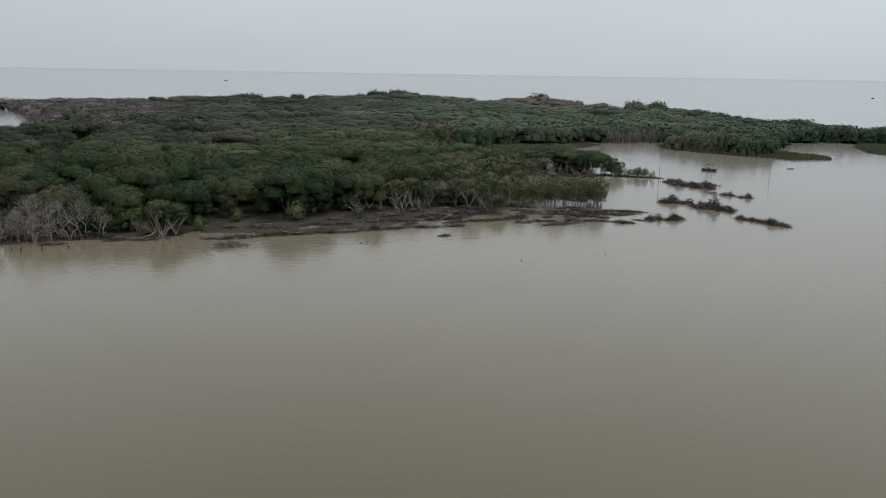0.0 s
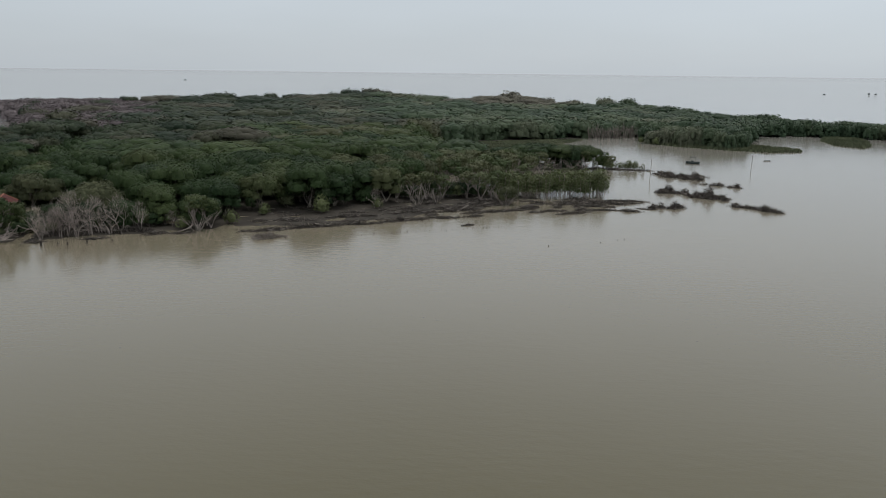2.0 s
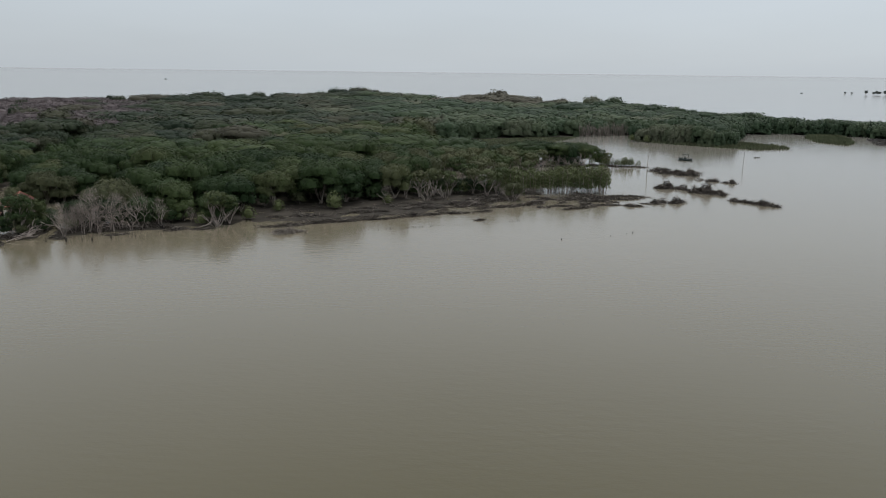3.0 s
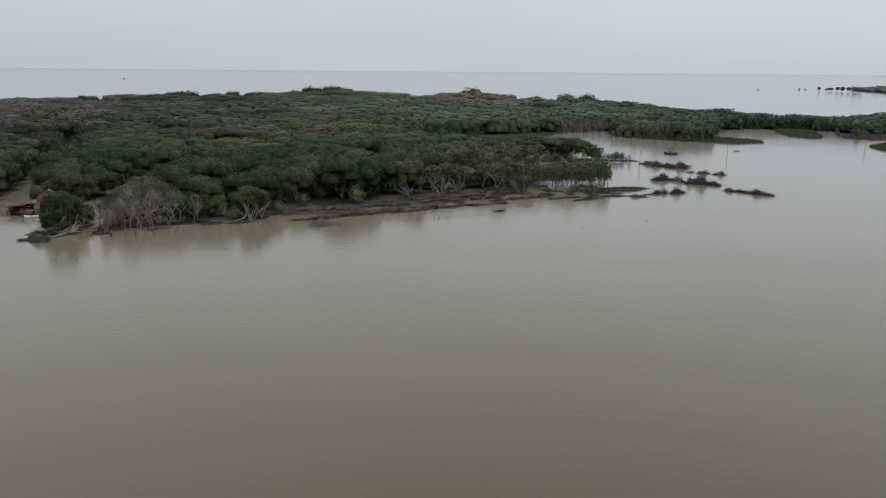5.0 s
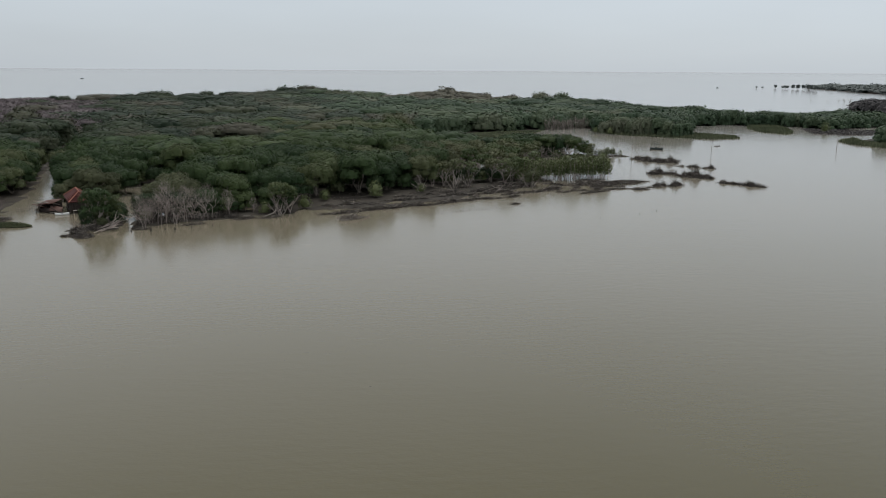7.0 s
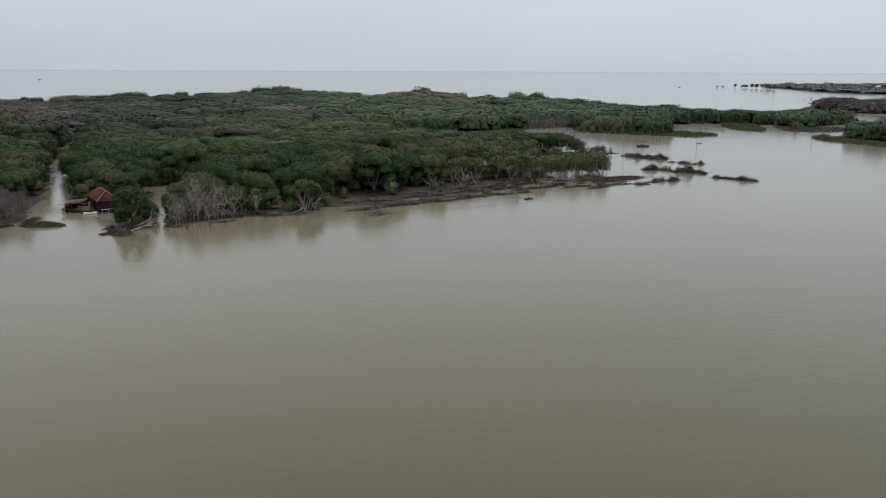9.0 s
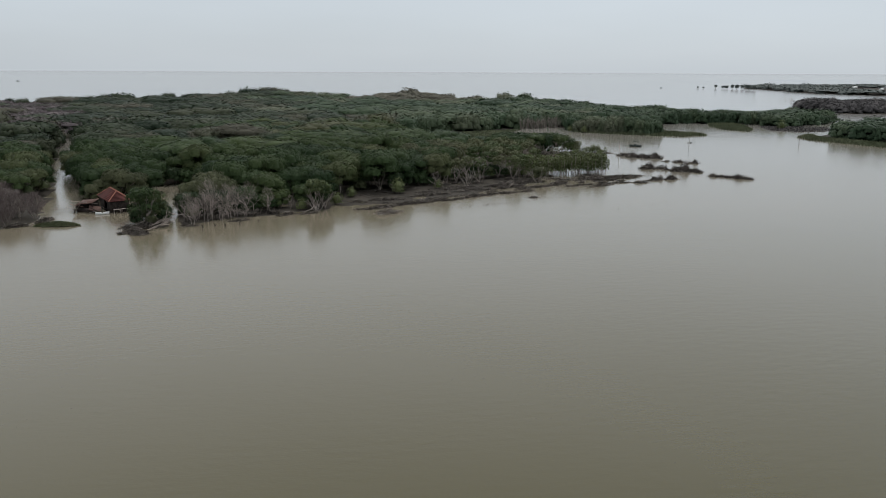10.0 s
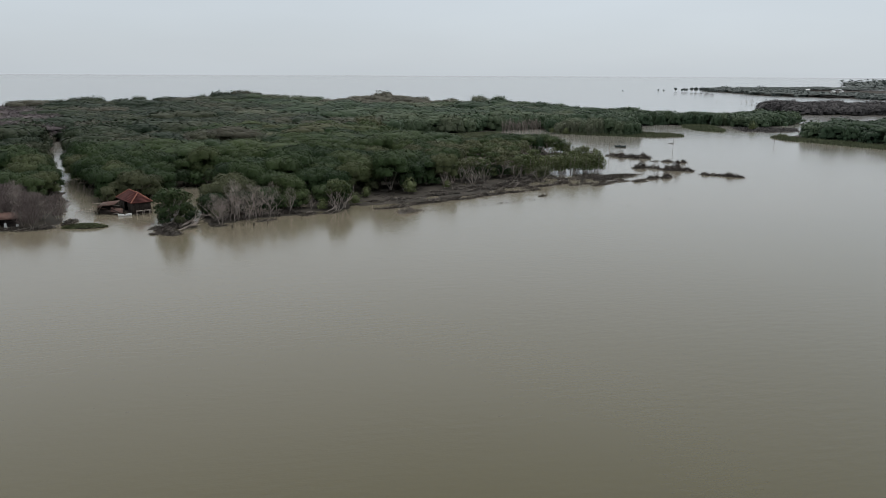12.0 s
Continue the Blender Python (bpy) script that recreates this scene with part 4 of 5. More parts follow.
def brush(rng, name, label, length, width, height, sticks, mat, upright=0.12, base=True, full=0.62, reach=1.0):
    """An uneven heap of driftwood, twigs and mud: several humps of different size along its length."""
    ob = thing(name, label, "brushwood", "brushwood in the shallows")
    ph = rng.uniform(0, 6.28, 4)

    def hump(x, y):
        u, w = 2 * x / length, 2 * y / width
        ridge = 0.56 + 0.34 * np.sin(2.3 * u + ph[0]) + 0.30 * np.sin(5.7 * u + ph[1] + 1.9 * w)
        edge = 1 - np.abs(u + 0.10 * np.sin(4 * w + ph[2])) ** 2.4 - np.abs(w + 0.35 * np.sin(2.6 * u + ph[3])) ** 2
        return height * np.clip(edge, 0, 1) ** 1.2 * np.clip(ridge, 0.08, 1.2)

    n = int(sticks * 5)
    x, y = rng.uniform(-0.56, 0.56, n) * length, rng.uniform(-0.62, 0.62, n) * width
    h = hump(x, y)
    k = (h > 0.02) | (rng.uniform(0, 1, n) < 0.10)
    x, y, h = x[k], y[k], h[k]
    n = len(x)
    a, up = rng.normal(0, 0.8, n) + math.pi * rng.integers(0, 2, n), rng.uniform(0, 1, n) < upright
    way = np.stack([np.cos(a), np.sin(a), rng.normal(0.16, 0.22, n)], 1)
    way[up] = np.stack([rng.normal(0, 0.55, up.sum()), rng.normal(0, 0.55, up.sum()), np.ones(up.sum())], 1)
    way *= (rng.uniform(0.4, 1.3, n) * (0.55 + 0.06 * length) * reach * np.where(up, 0.7, 1.0))[:, None]
    base_at = np.stack([x, y, h * rng.uniform(0.5, 1.0, n) - 0.04], 1)
    cut = int(n * 0.68)
    fat = rng.uniform(0.02, 0.05, n)
    tagged(part("twig_mass", blades(rng, base_at[:cut], way[:cut], fat[:cut]), mat, ob), kind="stuff")
    tagged(part("pale_twig_mass", blades(rng, base_at[cut:], way[cut:], fat[cut:]), BARK, ob), kind="stuff")
    for j in range(max(2, int(length / 1.5))):
        c = np.array((rng.uniform(-0.4, 0.4) * length, rng.uniform(-0.3, 0.3) * width, 0.05))
        c[2] += float(hump(c[0], c[1])) * 0.8
        d = np.array((math.cos(rng.normal(0, 0.6)), rng.normal(0, 0.5), rng.normal(0.06, 0.16)))
        q = rng.uniform(0.8, 1.9)
        part("branch", limb(c - d * q * 0.5, c + d * q * 0.5, rng.uniform(0.05, 0.10), 0.03, 5, 0.12, rng, 3), BARK if j % 3 == 0 else mat, ob)
    if base:
        nx, ny = max(10, int(length * 3)), max(8, int(width * 3.5))
        X, Y = np.meshgrid(np.linspace(-0.58, 0.58, nx) * length, np.linspace(-0.62, 0.62, ny) * width)
        X, Y = X + rng.normal(0, 0.06, X.shape), Y + rng.normal(0, 0.06, X.shape)
        Z = hump(X, Y) * full * rng.uniform(0.45, 1.15, X.shape) - 0.10
        idx = np.arange(X.size).reshape(X.shape)
        f = np.stack([idx[:-1, :-1], idx[:-1, 1:], idx[1:, 1:], idx[1:, :-1]], -1).reshape(-1, 4)
        f = f[(Z.ravel()[f] > -0.04).any(1)]
        kept, f = np.unique(f, return_inverse=True)
        part("mud_hump", (np.stack([X, Y, Z], -1).reshape(-1, 3)[kept], f.reshape(-1, 4)), mat, ob)
    return ob


DARK_HEAP = "dark heap of dead brushwood lying in shallow water"
for x, y, ln, wd, ht, turn, n, up in ((46.6, 153.6, 3.6, 2.2, 1.1, -12, 170, 0.2), (49.6, 152.6, 2.0, 1.6, 1.2, -12, 100, 0.15), (51.3, 148.2, 2.8, 2.2, 1.5, -40, 150, 0.12), (54.0, 146.0, 4.6, 3.0, 2.1, -35, 330, 0.15),
                                      (38.2, 135, 2.4, 1.9, 1.25, 2, 110, 0.1), (41.8, 135.0, 3.0, 1.6, 0.95, 4, 120, 0.25), (55.6, 136.2, 3.4, 1.6, 0.7, -50, 120, 0.3), (58.2, 132.9, 4.6, 1.5, 0.75, -50, 150, 0.5), (60.2, 130.4, 1.8, 0.9, 0.5, -50, 40, 0.7),
                                      (55.6, 182.6, 4.2, 1.6, 0.8, -35, 100, 0.5), (57.6, 178.6, 5.6, 3.0, 1.2, -40, 230, 0.3), (60, 174.6, 4.4, 2.6, 1.3, -45, 170, 0.3), (62.6, 180, 6, 1.0, 0.4, -25, 60, 0.2), (62.3, 164.3, 2.8, 1.0, 0.6, -35, 60, 0.3),
                                      (65, 161.4, 2.6, 1.2, 0.7, -45, 60, 0.25), (59.6, 166.5, 2.0, 0.5, 0.3, -20, 16, 0.3), (50.2, 150.6, 1.2, 1.0, 0.8, 0, 40, 0.15)):
    ob = brush(rng, "brushwood_islet", DARK_HEAP, ln * 1.3, wd * 1.5, ht * 1.45, int(n * 1.8), BRUSH, min(0.6, up * 1.3), True, 0.75)
    ob.matrix_basis = pose(x, y, 0.0, 0, 0, turn)
heaps = [brush(rng, "brushwood_heap", "flattened tangle of grey dead branches on the mud", ln, wd, ht, 170, BRUSH, 0.10, True, 0.38) for ln, wd, ht in ((5.2, 1.8, 0.5), (4.2, 2.2, 0.62), (6.4, 1.4, 0.4), (3.2, 1.6, 0.75), (4.6, 2.4, 0.5))]
h_used = [False] * 5
DEBRIS = [(-2, 131), (4, 128), (12, 128), (26, 129), (36, 131), (39, 138), (35, 144), (30, 149), (18, 146), (4, 148), (-1, 142)]
xs, ys = scatter(lambda x, y: (inside(DEBRIS, x, y) > 0) & (np.sin(x * 0.55 + 1.4 * np.sin(y * 0.4)) + np.sin(y * 0.8 + x * 0.25) > -0.9), (-3, 126, 40, 150), 3.8, rng)
for x, y in zip(xs, ys):
    ob = plant(heaps, h_used, x, y, 0.0, rng.uniform(-25, 25), rng.uniform(0.55, 1.1))
    ob.scale.x *= 1.25
xs, ys = scatter(lambda x, y: (inside(MUDBANK, x, y) > -0.5) & (x > -36) & (x < 0) & (np.sin(x * 0.7 + y * 0.3) + np.sin(y * 0.9) > -0.2), (-38, 112, 2, 146), 4.2, rng)
for x, y in zip(xs, ys):
    ob = plant(heaps, h_used, x, y, -0.03, rng.uniform(0, 28), rng.uniform(0.4, 0.8))
    ob.scale.x *= 1.3
for x, y, turn, sc in ((-10, 133, 10, 0.9), (-14, 131, 12, 0.8), (-3, 134, 5, 1.0), (1, 132, -10, 0.9), (-20, 129, 8, 0.8), (-6, 127, 20, 0.6), (2, 126, 0, 0.7),
                       (-66, 105, 10, 0.7), (-58, 107.5, 14, 0.7), (-50, 111, 20, 0.8), (-46, 111.5, 10, 0.7), (0, 118, 6, 0.5), (35, 192.2, 0, 1.2), (38, 193, 20, 1.1),
                       (31, 192, -20, 1.1), (26, 191.5, 5, 1.0), (29, 193, 30, 1.2), (33.5, 193.2, -15, 1.2), (44, 193.2, -12, 0.9), (47, 192.4, -14, 0.9), (50, 191.6, -16, 0.9), (53, 190.6, -18, 0.8), (41, 194, 0, 0.9), (3, 139, 10, 1.0), (-6, 138, 20, 1.0), (8, 140, 0, 1.0), (-36, 121, 10, 0.7), (-100, 111, 10, 1.2), (-96, 110.5, 0, 1.1), (-93, 111, 15, 1.0), (-104, 110.5, 5, 1.0), (-90, 115, 60, 1.0)):
    plant(heaps, h_used, x, y, 0.02, turn, sc)
for k in range(16):
    ob = plant(heaps, h_used, -66.4 + k * 0.95 + rng.uniform(-0.4, 0.4), 108.6 + 0.3 * k + rng.uniform(-0.8, 1.2), 0.0, rng.uniform(-30, 40), rng.uniform(0.4, 0.6))
    ob.scale.z *= 3.0
for x, y, sc in ((-71.6, 108.0, 0.5), (-73.0, 104.6, 0.55), (-75.4, 106.0, 0.5), (-72.0, 111.0, 0.6), (-75.0, 104.0, 0.4)):
    plant(heaps, h_used, x, y, 0.0, rng.uniform(-30, 40), sc).scale.z *= 3.0
ob = brush(rng, "brushwood_heap", "pale twiggy heap of branches washed against the bank", 5.0, 2.2, 1.1, 260, BARK, 0.3)
ob.matrix_basis = pose(-32, 108.4, 0, 0, 0, 10)
ob = brush(rng, "brushwood_heap", "dark rounded mound of wet brushwood under a tree", 4.9, 3.8, 2.0, 900, BRUSH, 0.05, True, 1.0, 0.4)
ob.matrix_basis = pose(-74.2, 101.3, 0, 0, 0, 0)
for x, y, ln, turn in ((-33.5, 113.6, 7, 10), (-26.5, 116.4, 9.5, 14), (-18.5, 119.2, 9, 16), (-11, 122, 8, 14), (-4, 124.6, 7, 12), (-30, 121.5, 7, 6), (-19, 125.5, 8, 8), (-8, 129.5, 8, 6), (-1, 133, 8, 2)):
    ob = brush(rng, "log_bank", "low dark bank of half-buried logs and mud", ln * 1.15, 1.7, 0.62, 190, BRUSH, 0.1, True, 0.75)
    ob.matrix_basis = pose(x, y, 0, 0, 0, turn)


# ---- fallen pale trunks ----
for x, y, turn, q in ((-72.4, 102.6, 35, 1.2), (-71.6, 103.6, 42, 0.9), (-73, 105, 20, 0.8), (-75, 108, 15, 1.0), (-47, 112, 25, 0.8), (-1, 131, 40, 0.6), (36, 192.4, 160, 1.1), (33, 192.6, 20, 1.1), (30, 191.6, 170, 1.0), (27, 192.0, 35, 1.0), (38.5, 192.6, 140, 1.0), (24.5, 191.5, 10, 0.9), (34.5, 191.2, 100, 0.9)):
    ob = thing("fallen_trunk", "pale fallen dead trunk with broken limbs", "driftwood", "fallen trunks")
    g = branching(rng, (0, 0, 0.1), (1, 0, 0.22), 2.6 * q, 0.11, 2, 0.35)
    part("trunk", stack(g), BARK_PALE, ob)
    ob.matrix_basis = pose(x, y, 0, 0, 0, turn)


# ---- stakes and poles ----
def stake(name, label, height, r, mat, lean, group):
    ob = thing(name, label, "stake", group)
    part("post", limb((0, 0, -0.6), (lean, 0, height), r, r * 0.8, 6, 0.02, rng, 4), mat, ob)
    return ob


stubs = [stake("stake", "short weathered stake standing in the water", h, 0.07, BRUSH, 0.05, "row of stakes") for h in (0.12, 0.2, 0.16)]
t_used = [False] * 3
for k in range(90):
    q = k / 89
    if rng.uniform() < 0.6:
        plant(stubs, t_used, -33 + q * 40 + rng.normal(0, 0.2), 106.5 + q * 11 + rng.normal(0, 0.25), 0, rng.uniform(0, 360), rng.uniform(0.4, 1.1))
for x, y, sc in ((11, 102.6, 1.1), (19.5, 105, 0.8), (22.7, 106.7, 1.0), (23.8, 107.1, 1.1), (19.8, 120.4, 0.8), (-64, 103, 2.4), (-62, 104, 1.8), (-60.5, 103.5, 2.2), (-58, 104.5, 2.0),
                 (-55, 106, 1.6), (-67, 103, 1.4), (-52, 107, 1.2)):
    plant(stubs, t_used, x, y, 0, rng.uniform(0, 360), sc)
for k in range(16):
    q = k / 15
    plant(stubs, t_used, 64 + q * 4 + rng.normal(0, 0.3), 284 - q * 50, 0, 0, rng.uniform(0.5, 1.0))
for k in range(24):
    plant(stubs, t_used, 119 + rng.uniform(0, 16), 240 - rng.uniform(0, 10), 0, 0, rng.uniform(0.5, 1.2))
for x, y, h, r in ((50.3, 177, 4.9, 0.07), (82, 190, 4.5, 0.07), (135, 203, 4.2, 0.08)):
    ob = stake("mooring_pole", "tall thin grey pole standing in the lagoon", h, r, BARK, 0.15, "poles in the lagoon")
    ob.matrix_basis = pose(x, y, 0, 0, 0, 20)


# ---- boats ----
PAINT = rough_material("worn_dark_paint", (0.03, 0.04, 0.04), (0.07, 0.085, 0.08), 2.0, 0.5, 0.0)
CANVAS = rough_material("faded_canvas", (0.035, 0.045, 0.04), (0.08, 0.09, 0.08), 1.5, 0.8, 0.0)


def hull(length, beam, depth):
    """An open boat's shell, pointed at both ends, with thickness."""
    rows = []
    n, m = 12, 6
    for side in (1.0, 0.88):
        for i in range(n + 1):
            t = i / n * 2 - 1
            w = beam / 2 * (1 - abs(t) ** 2.4) ** 0.8 * side + 0.01
            sheer = depth * (0.62 + 0.38 * t * t)
            for j in range(m + 1):
                a = math.pi * (j / m)
                rows.append((t * length / 2 * (1 if side == 1 else 0.97), -math.cos(a) * w, sheer - math.sin(a) ** 0.7 * (sheer + 0.12) * side))
    f = []
    k = (n + 1) * (m + 1)
    for s in (0, k):
        for i in range(n):
            for j in range(m):
                a = s + i * (m + 1) + j
                f.append((a, a + 1, a + m + 2, a + m + 1))
    for i in range(n):
        for j in (0, m):
            a = i * (m + 1) + j
            f.append((a, a + m + 1, a + m + 1 + k, a + k))
    return np.array(rows), np.array(f)


def slab(x0, y0, z0, x1, y1, z1):
    v = np.array([(x, y, z) for z in (z0, z1) for y in (y0, y1) for x in (x0, x1)], float)
    return v, np.array([(0, 2, 3, 1), (4, 5, 7, 6), (0, 1, 5, 4), (2, 6, 7, 3), (0, 4, 6, 2), (1, 3, 7, 5)])


def arch(length, width, z, rise, thick=0.05, n=8):
    """A shallow arched canopy."""
    v = []
    for t in (0, thick):
        for x in (-length / 2, length / 2):
            for j in range(n + 1):
                q = j / n * 2 - 1
                v.append((x, q * width / 2, z + rise * (1 - q * q) + t))
    f = []
    m = n + 1
    for j in range(n):
        f += [(j, j + 1, m + j + 1, m + j), (2 * m + j, 3 * m + j, 3 * m + j + 1, 2 * m + j + 1),
              (j, 2 * m + j, 2 * m + j + 1, j + 1), (m + j, m + j + 1, 3 * m + j + 1, 3 * m + j)]
    f += [(0, m, 3 * m, 2 * m), (n, 2 * m + n, 3 * m + n, m + n)]
    return np.array(v), np.array(f)


boat = thing("fishing_boat", "small dark wooden fishing boat with a flat canopy", "boat", at=pose(72.5, 207, 0, 0, 0, -28))
boat.scale = (0.9, 1.0, 1.2)
part("hull", hull(4.4, 1.35, 0.62), PAINT, boat)
part("canopy", arch(2.0, 1.3, 1.45, 0.12), CANVAS, boat, "dark faded canvas canopy")
for px in (-0.9, 0.9):
    for py in (-0.55, 0.55):
        part("canopy_post", limb((px, py, 0.3), (px, py, 1.47), 0.035, 0.035), PAINT, boat)
for px in (-1.3, 0.2, 1.4):
    part("thwart", slab(px - 0.13, -0.55, 0.34, px + 0.13, 0.55, 0.39), BARK, boat)
part("engine_box", slab(-0.5, -0.3, 0.05, 0.3, 0.3, 0.75), PAINT, boat)
part("rudder_pole", limb((-2.0, 0, 0.4), (-3.0, 0.2, 0.9), 0.04, 0.03), BARK, boat)
raft = thing("bamboo_raft", "low dark bamboo raft with small dark drums", "raft", at=pose(98, 214, 0, 0, 0, 4))
raft.scale = (0.7, 0.7, 0.5)
for k in range(5):
    part("bamboo_pole", limb((-1.5, -0.4 + 0.2 * k, 0.08), (1.5, -0.4 + 0.2 * k, 0.1), 0.07, 0.06, 6), BARK, raft)
for k in range(4):
    part("drum", limb((-1.2 + 0.78 * k, 0, 0.14), (-1.2 + 0.78 * k, 0, 0.6), 0.2, 0.18, 8), PAINT, raft)
for x, y, q in ((-424, 1447, 0.9), (514, 930, 0.6)):
    far = thing("distant_boat", "tiny dark boat far out at sea", "boat", "boats at sea", pose(x, y, 0, 0, 0, 10))
    part("hull", hull(7 * q, 2 * q, 1.0 * q), PAINT, far)
    part("cabin", slab(-1.2 * q, -0.7 * q, 0.5 * q, 1.0 * q, 0.7 * q, 1.7 * q), CANVAS, far)


# ---- the tiled hut ----
TILE = rough_material("red_clay_tiles", (0.058, 0.023, 0.021), (0.115, 0.043, 0.038), 0.8, 0.8, 0.25)
RIDGE = rough_material("pale_ridge_tiles", (0.22, 0.09, 0.065), (0.32, 0.15, 0.11), 0.8, 0.8, 0.1)
PLANK = rough_material("weathered_planks", (0.022, 0.018, 0.016), (0.055, 0.045, 0.040), 1.2, 0.85, 0.3)
RUST = rough_material("rusty_sheet", (0.075, 0.040, 0.032), (0.15, 0.10, 0.085), 0.9, 0.7, 0.1)
WHITE = rough_material("white_plastic", (0.55, 0.56, 0.55), (0.72, 0.73, 0.72), 1.0, 0.5, 0.0)
FLOOR_Z, EAVE_Z, TOP_Z, HX, HY = 0.3, 2.15, 3.7, 4.5, 1.95
hut = thing("hut", "flooded timber hut with a red clay-tiled hip roof", "house", at=pose(-80.4, 124.8, -0.15, 0, 0, -69))

for k, (a, b) in enumerate((((-4.1, -1.6), (4.1, -1.6)), ((4.1, -1.6), (4.1, 1.6)), ((4.1, 1.6), (-4.1, 1.6)), ((-4.1, 1.6), (-4.1, -1.6)))):
    a, b = Vector((*a, 0)), Vector((*b, 0))
    wall = thing("wall", "", "")
    wall.parent = hut
    n = 9
    along_v = (b - a) / n
    for j in range(n):
        c0, c1 = a + along_v * (j + 0.03), a + along_v * (j + 0.97)
        if k == 0 and j in (4, 5):
            continue
        out = Vector((along_v.y, -along_v.x, 0)).normalized() * 0.04
        v = [tuple(c + o + Vector((0, 0, z))) for z in (FLOOR_Z, EAVE_Z + 0.1) for c, o in ((c0, out), (c1, out), (c1, -out), (c0, -out))]
        part("plank", (np.array(v), np.array([(0, 1, 2, 3), (4, 7, 6, 5), (0, 4, 5, 1), (1, 5, 6, 2), (2, 6, 7, 3), (3, 7, 4, 0)])), PLANK, wall)
part("floor_deck", slab(-4.25, -1.75, FLOOR_Z - 0.12, 4.25, 1.75, FLOOR_Z), PLANK, hut)
for px in (-4.0, 0, 4.0):
    for py in (-1.5, 1.5):
        part("stilt", limb((px, py, -0.8), (px, py, FLOOR_Z), 0.1, 0.09, 6), PLANK, hut)
def hip_roof(parent, hx, hy, rid, eave_z, top_z):
    """Overlapping tile courses on four slopes, with pale ridge tiles."""
    roof = thing("roof", "red clay-tiled hip roof", "")
    roof.parent = parent
    corner = [Vector((-hx, -hy, eave_z)), Vector((hx, -hy, eave_z)), Vector((hx, hy, eave_z)), Vector((-hx, hy, eave_z))]
    r0, r1 = Vector((-rid, 0, top_z)), Vector((rid, 0, top_z))
    box = np.array([(0, 1, 2, 3), (4, 7, 6, 5), (0, 4, 5, 1), (1, 5, 6, 2), (2, 6, 7, 3), (3, 7, 4, 0)])
    for lo_a, lo_b, hi_b, hi_a in ((corner[0], corner[1], r1, r0), (corner[1], corner[2], r1, r1), (corner[2], corner[3], r0, r1), (corner[3], corner[0], r0, r0)):
        for i in range(8):
            t0, t1 = i / 8, min((i + 1.15) / 8, 1)
            a0, b0, a1, b1 = lo_a.lerp(hi_a, t0), lo_b.lerp(hi_b, t0), lo_a.lerp(hi_a, t1), lo_b.lerp(hi_b, t1)
            nor = (b0 - a0).cross(lo_a.lerp(hi_a, 0.9) - a0).normalized()
            v = [tuple(q) for q in (a0 + nor * 0.09, b0 + nor * 0.09, b1 + nor * 0.03, a1 + nor * 0.03, a0, b0, b1 - nor * 0.02, a1 - nor * 0.02)]
            part("tile_course", (np.array(v), box), TILE, roof)
    for a, b in ((r0, r1), *((c, r) for c, r in zip(corner, (r0, r1, r1, r0)))):
        part("ridge_tile", limb(a + Vector((0, 0, 0.08)), b + Vector((0, 0, 0.08)), 0.11, 0.11, 6, 0, None, 1), RIDGE, roof)


hip_roof(hut, HX, HY, 2.5, EAVE_Z, TOP_Z)
cabin = thing("house", "red-tiled house half hidden among mangroves", "house", at=pose(-110, 171, 0, 0, 0, 35))
part("wall", slab(-3.2, -2.4, 0.2, 3.2, 2.4, 3.6), PLANK, cabin)
hip_roof(cabin, 3.9, 3.1, 1.6, 3.5, 6.2)
for px in (-3.0, 0.0, 3.0):
    for py in (-2.2, 2.2):
        part("stilt", limb((px, py, -0.6), (px, py, 0.4), 0.12, 0.12, 6), PLANK, cabin)
# Plain thin post beside the house, without a lamp.
part("pale_post", limb((4.6, -3.0, -0.4), (4.6, -3.0, 5.6), 0.05, 0.04, 6), BARK_PALE, cabin, "thin pale post")

lean = thing("shed", "low collapsed timber shed with rusty sheet roofing", "shed", at=pose(-84.6, 123.0, 0, 0, 0, -20))
part("roof_sheet", (slab(-1.6, -1.3, -0.03, 1.6, 1.3, 0.03)[0] @ np.array(Euler((0.16, -0.12, 0)).to_matrix()).T + (0, 0, 1.75), slab(0, 0, 0, 1, 1, 1)[1]), RUST, lean, "rusty sagging metal sheet")
part("roof_sheet", (slab(-1.2, -0.9, -0.03, 1.2, 0.9, 0.03)[0] @ np.array(Euler((-0.2, 0.25, 0.3)).to_matrix()).T + (-1.3, -0.9, 1.1), slab(0, 0, 0, 1, 1, 1)[1]), RUST, lean, "rusty sagging metal sheet")
part("back_wall", slab(-1.6, 1.0, -0.3, 1.6, 1.08, 1.6), PLANK, lean)
part("side_wall", slab(-1.7, -1.0, -0.3, -1.62, 1.0, 1.4), PLANK, lean)
part("front_wall", slab(-1.4, -1.15, -0.3, 1.5, -1.07, 0.75), PLANK, lean)
for px, py in ((-1.5, -1.1), (1.5, -1.1), (1.5, 1.0), (-1.5, 0.9)):
    part("post", limb((px, py, -0.6), (px, py, 1.6), 0.07, 0.06, 6), PLANK, lean)
part("beam", limb((-2.6, -0.9, 1.95), (2.2, -0.5, 1.45), 0.07, 0.06, 6), BARK, lean)
for k in range(10):
    a = rng.uniform(0, 3.14)
    c = np.array((rng.uniform(-2.6, 2.4), rng.uniform(-1.9, -0.6), rng.uniform(0.0, 0.7)))
    d = np.array((math.cos(a), 0.5 * math.sin(a), rng.normal(0.1, 0.25))) * rng.uniform(0.6, 1.4)
    part("broken_board", limb(c - d, c + d, 0.08, 0.06, 4, 0.02, rng, 2), PLANK if k % 3 else BARK, lean)
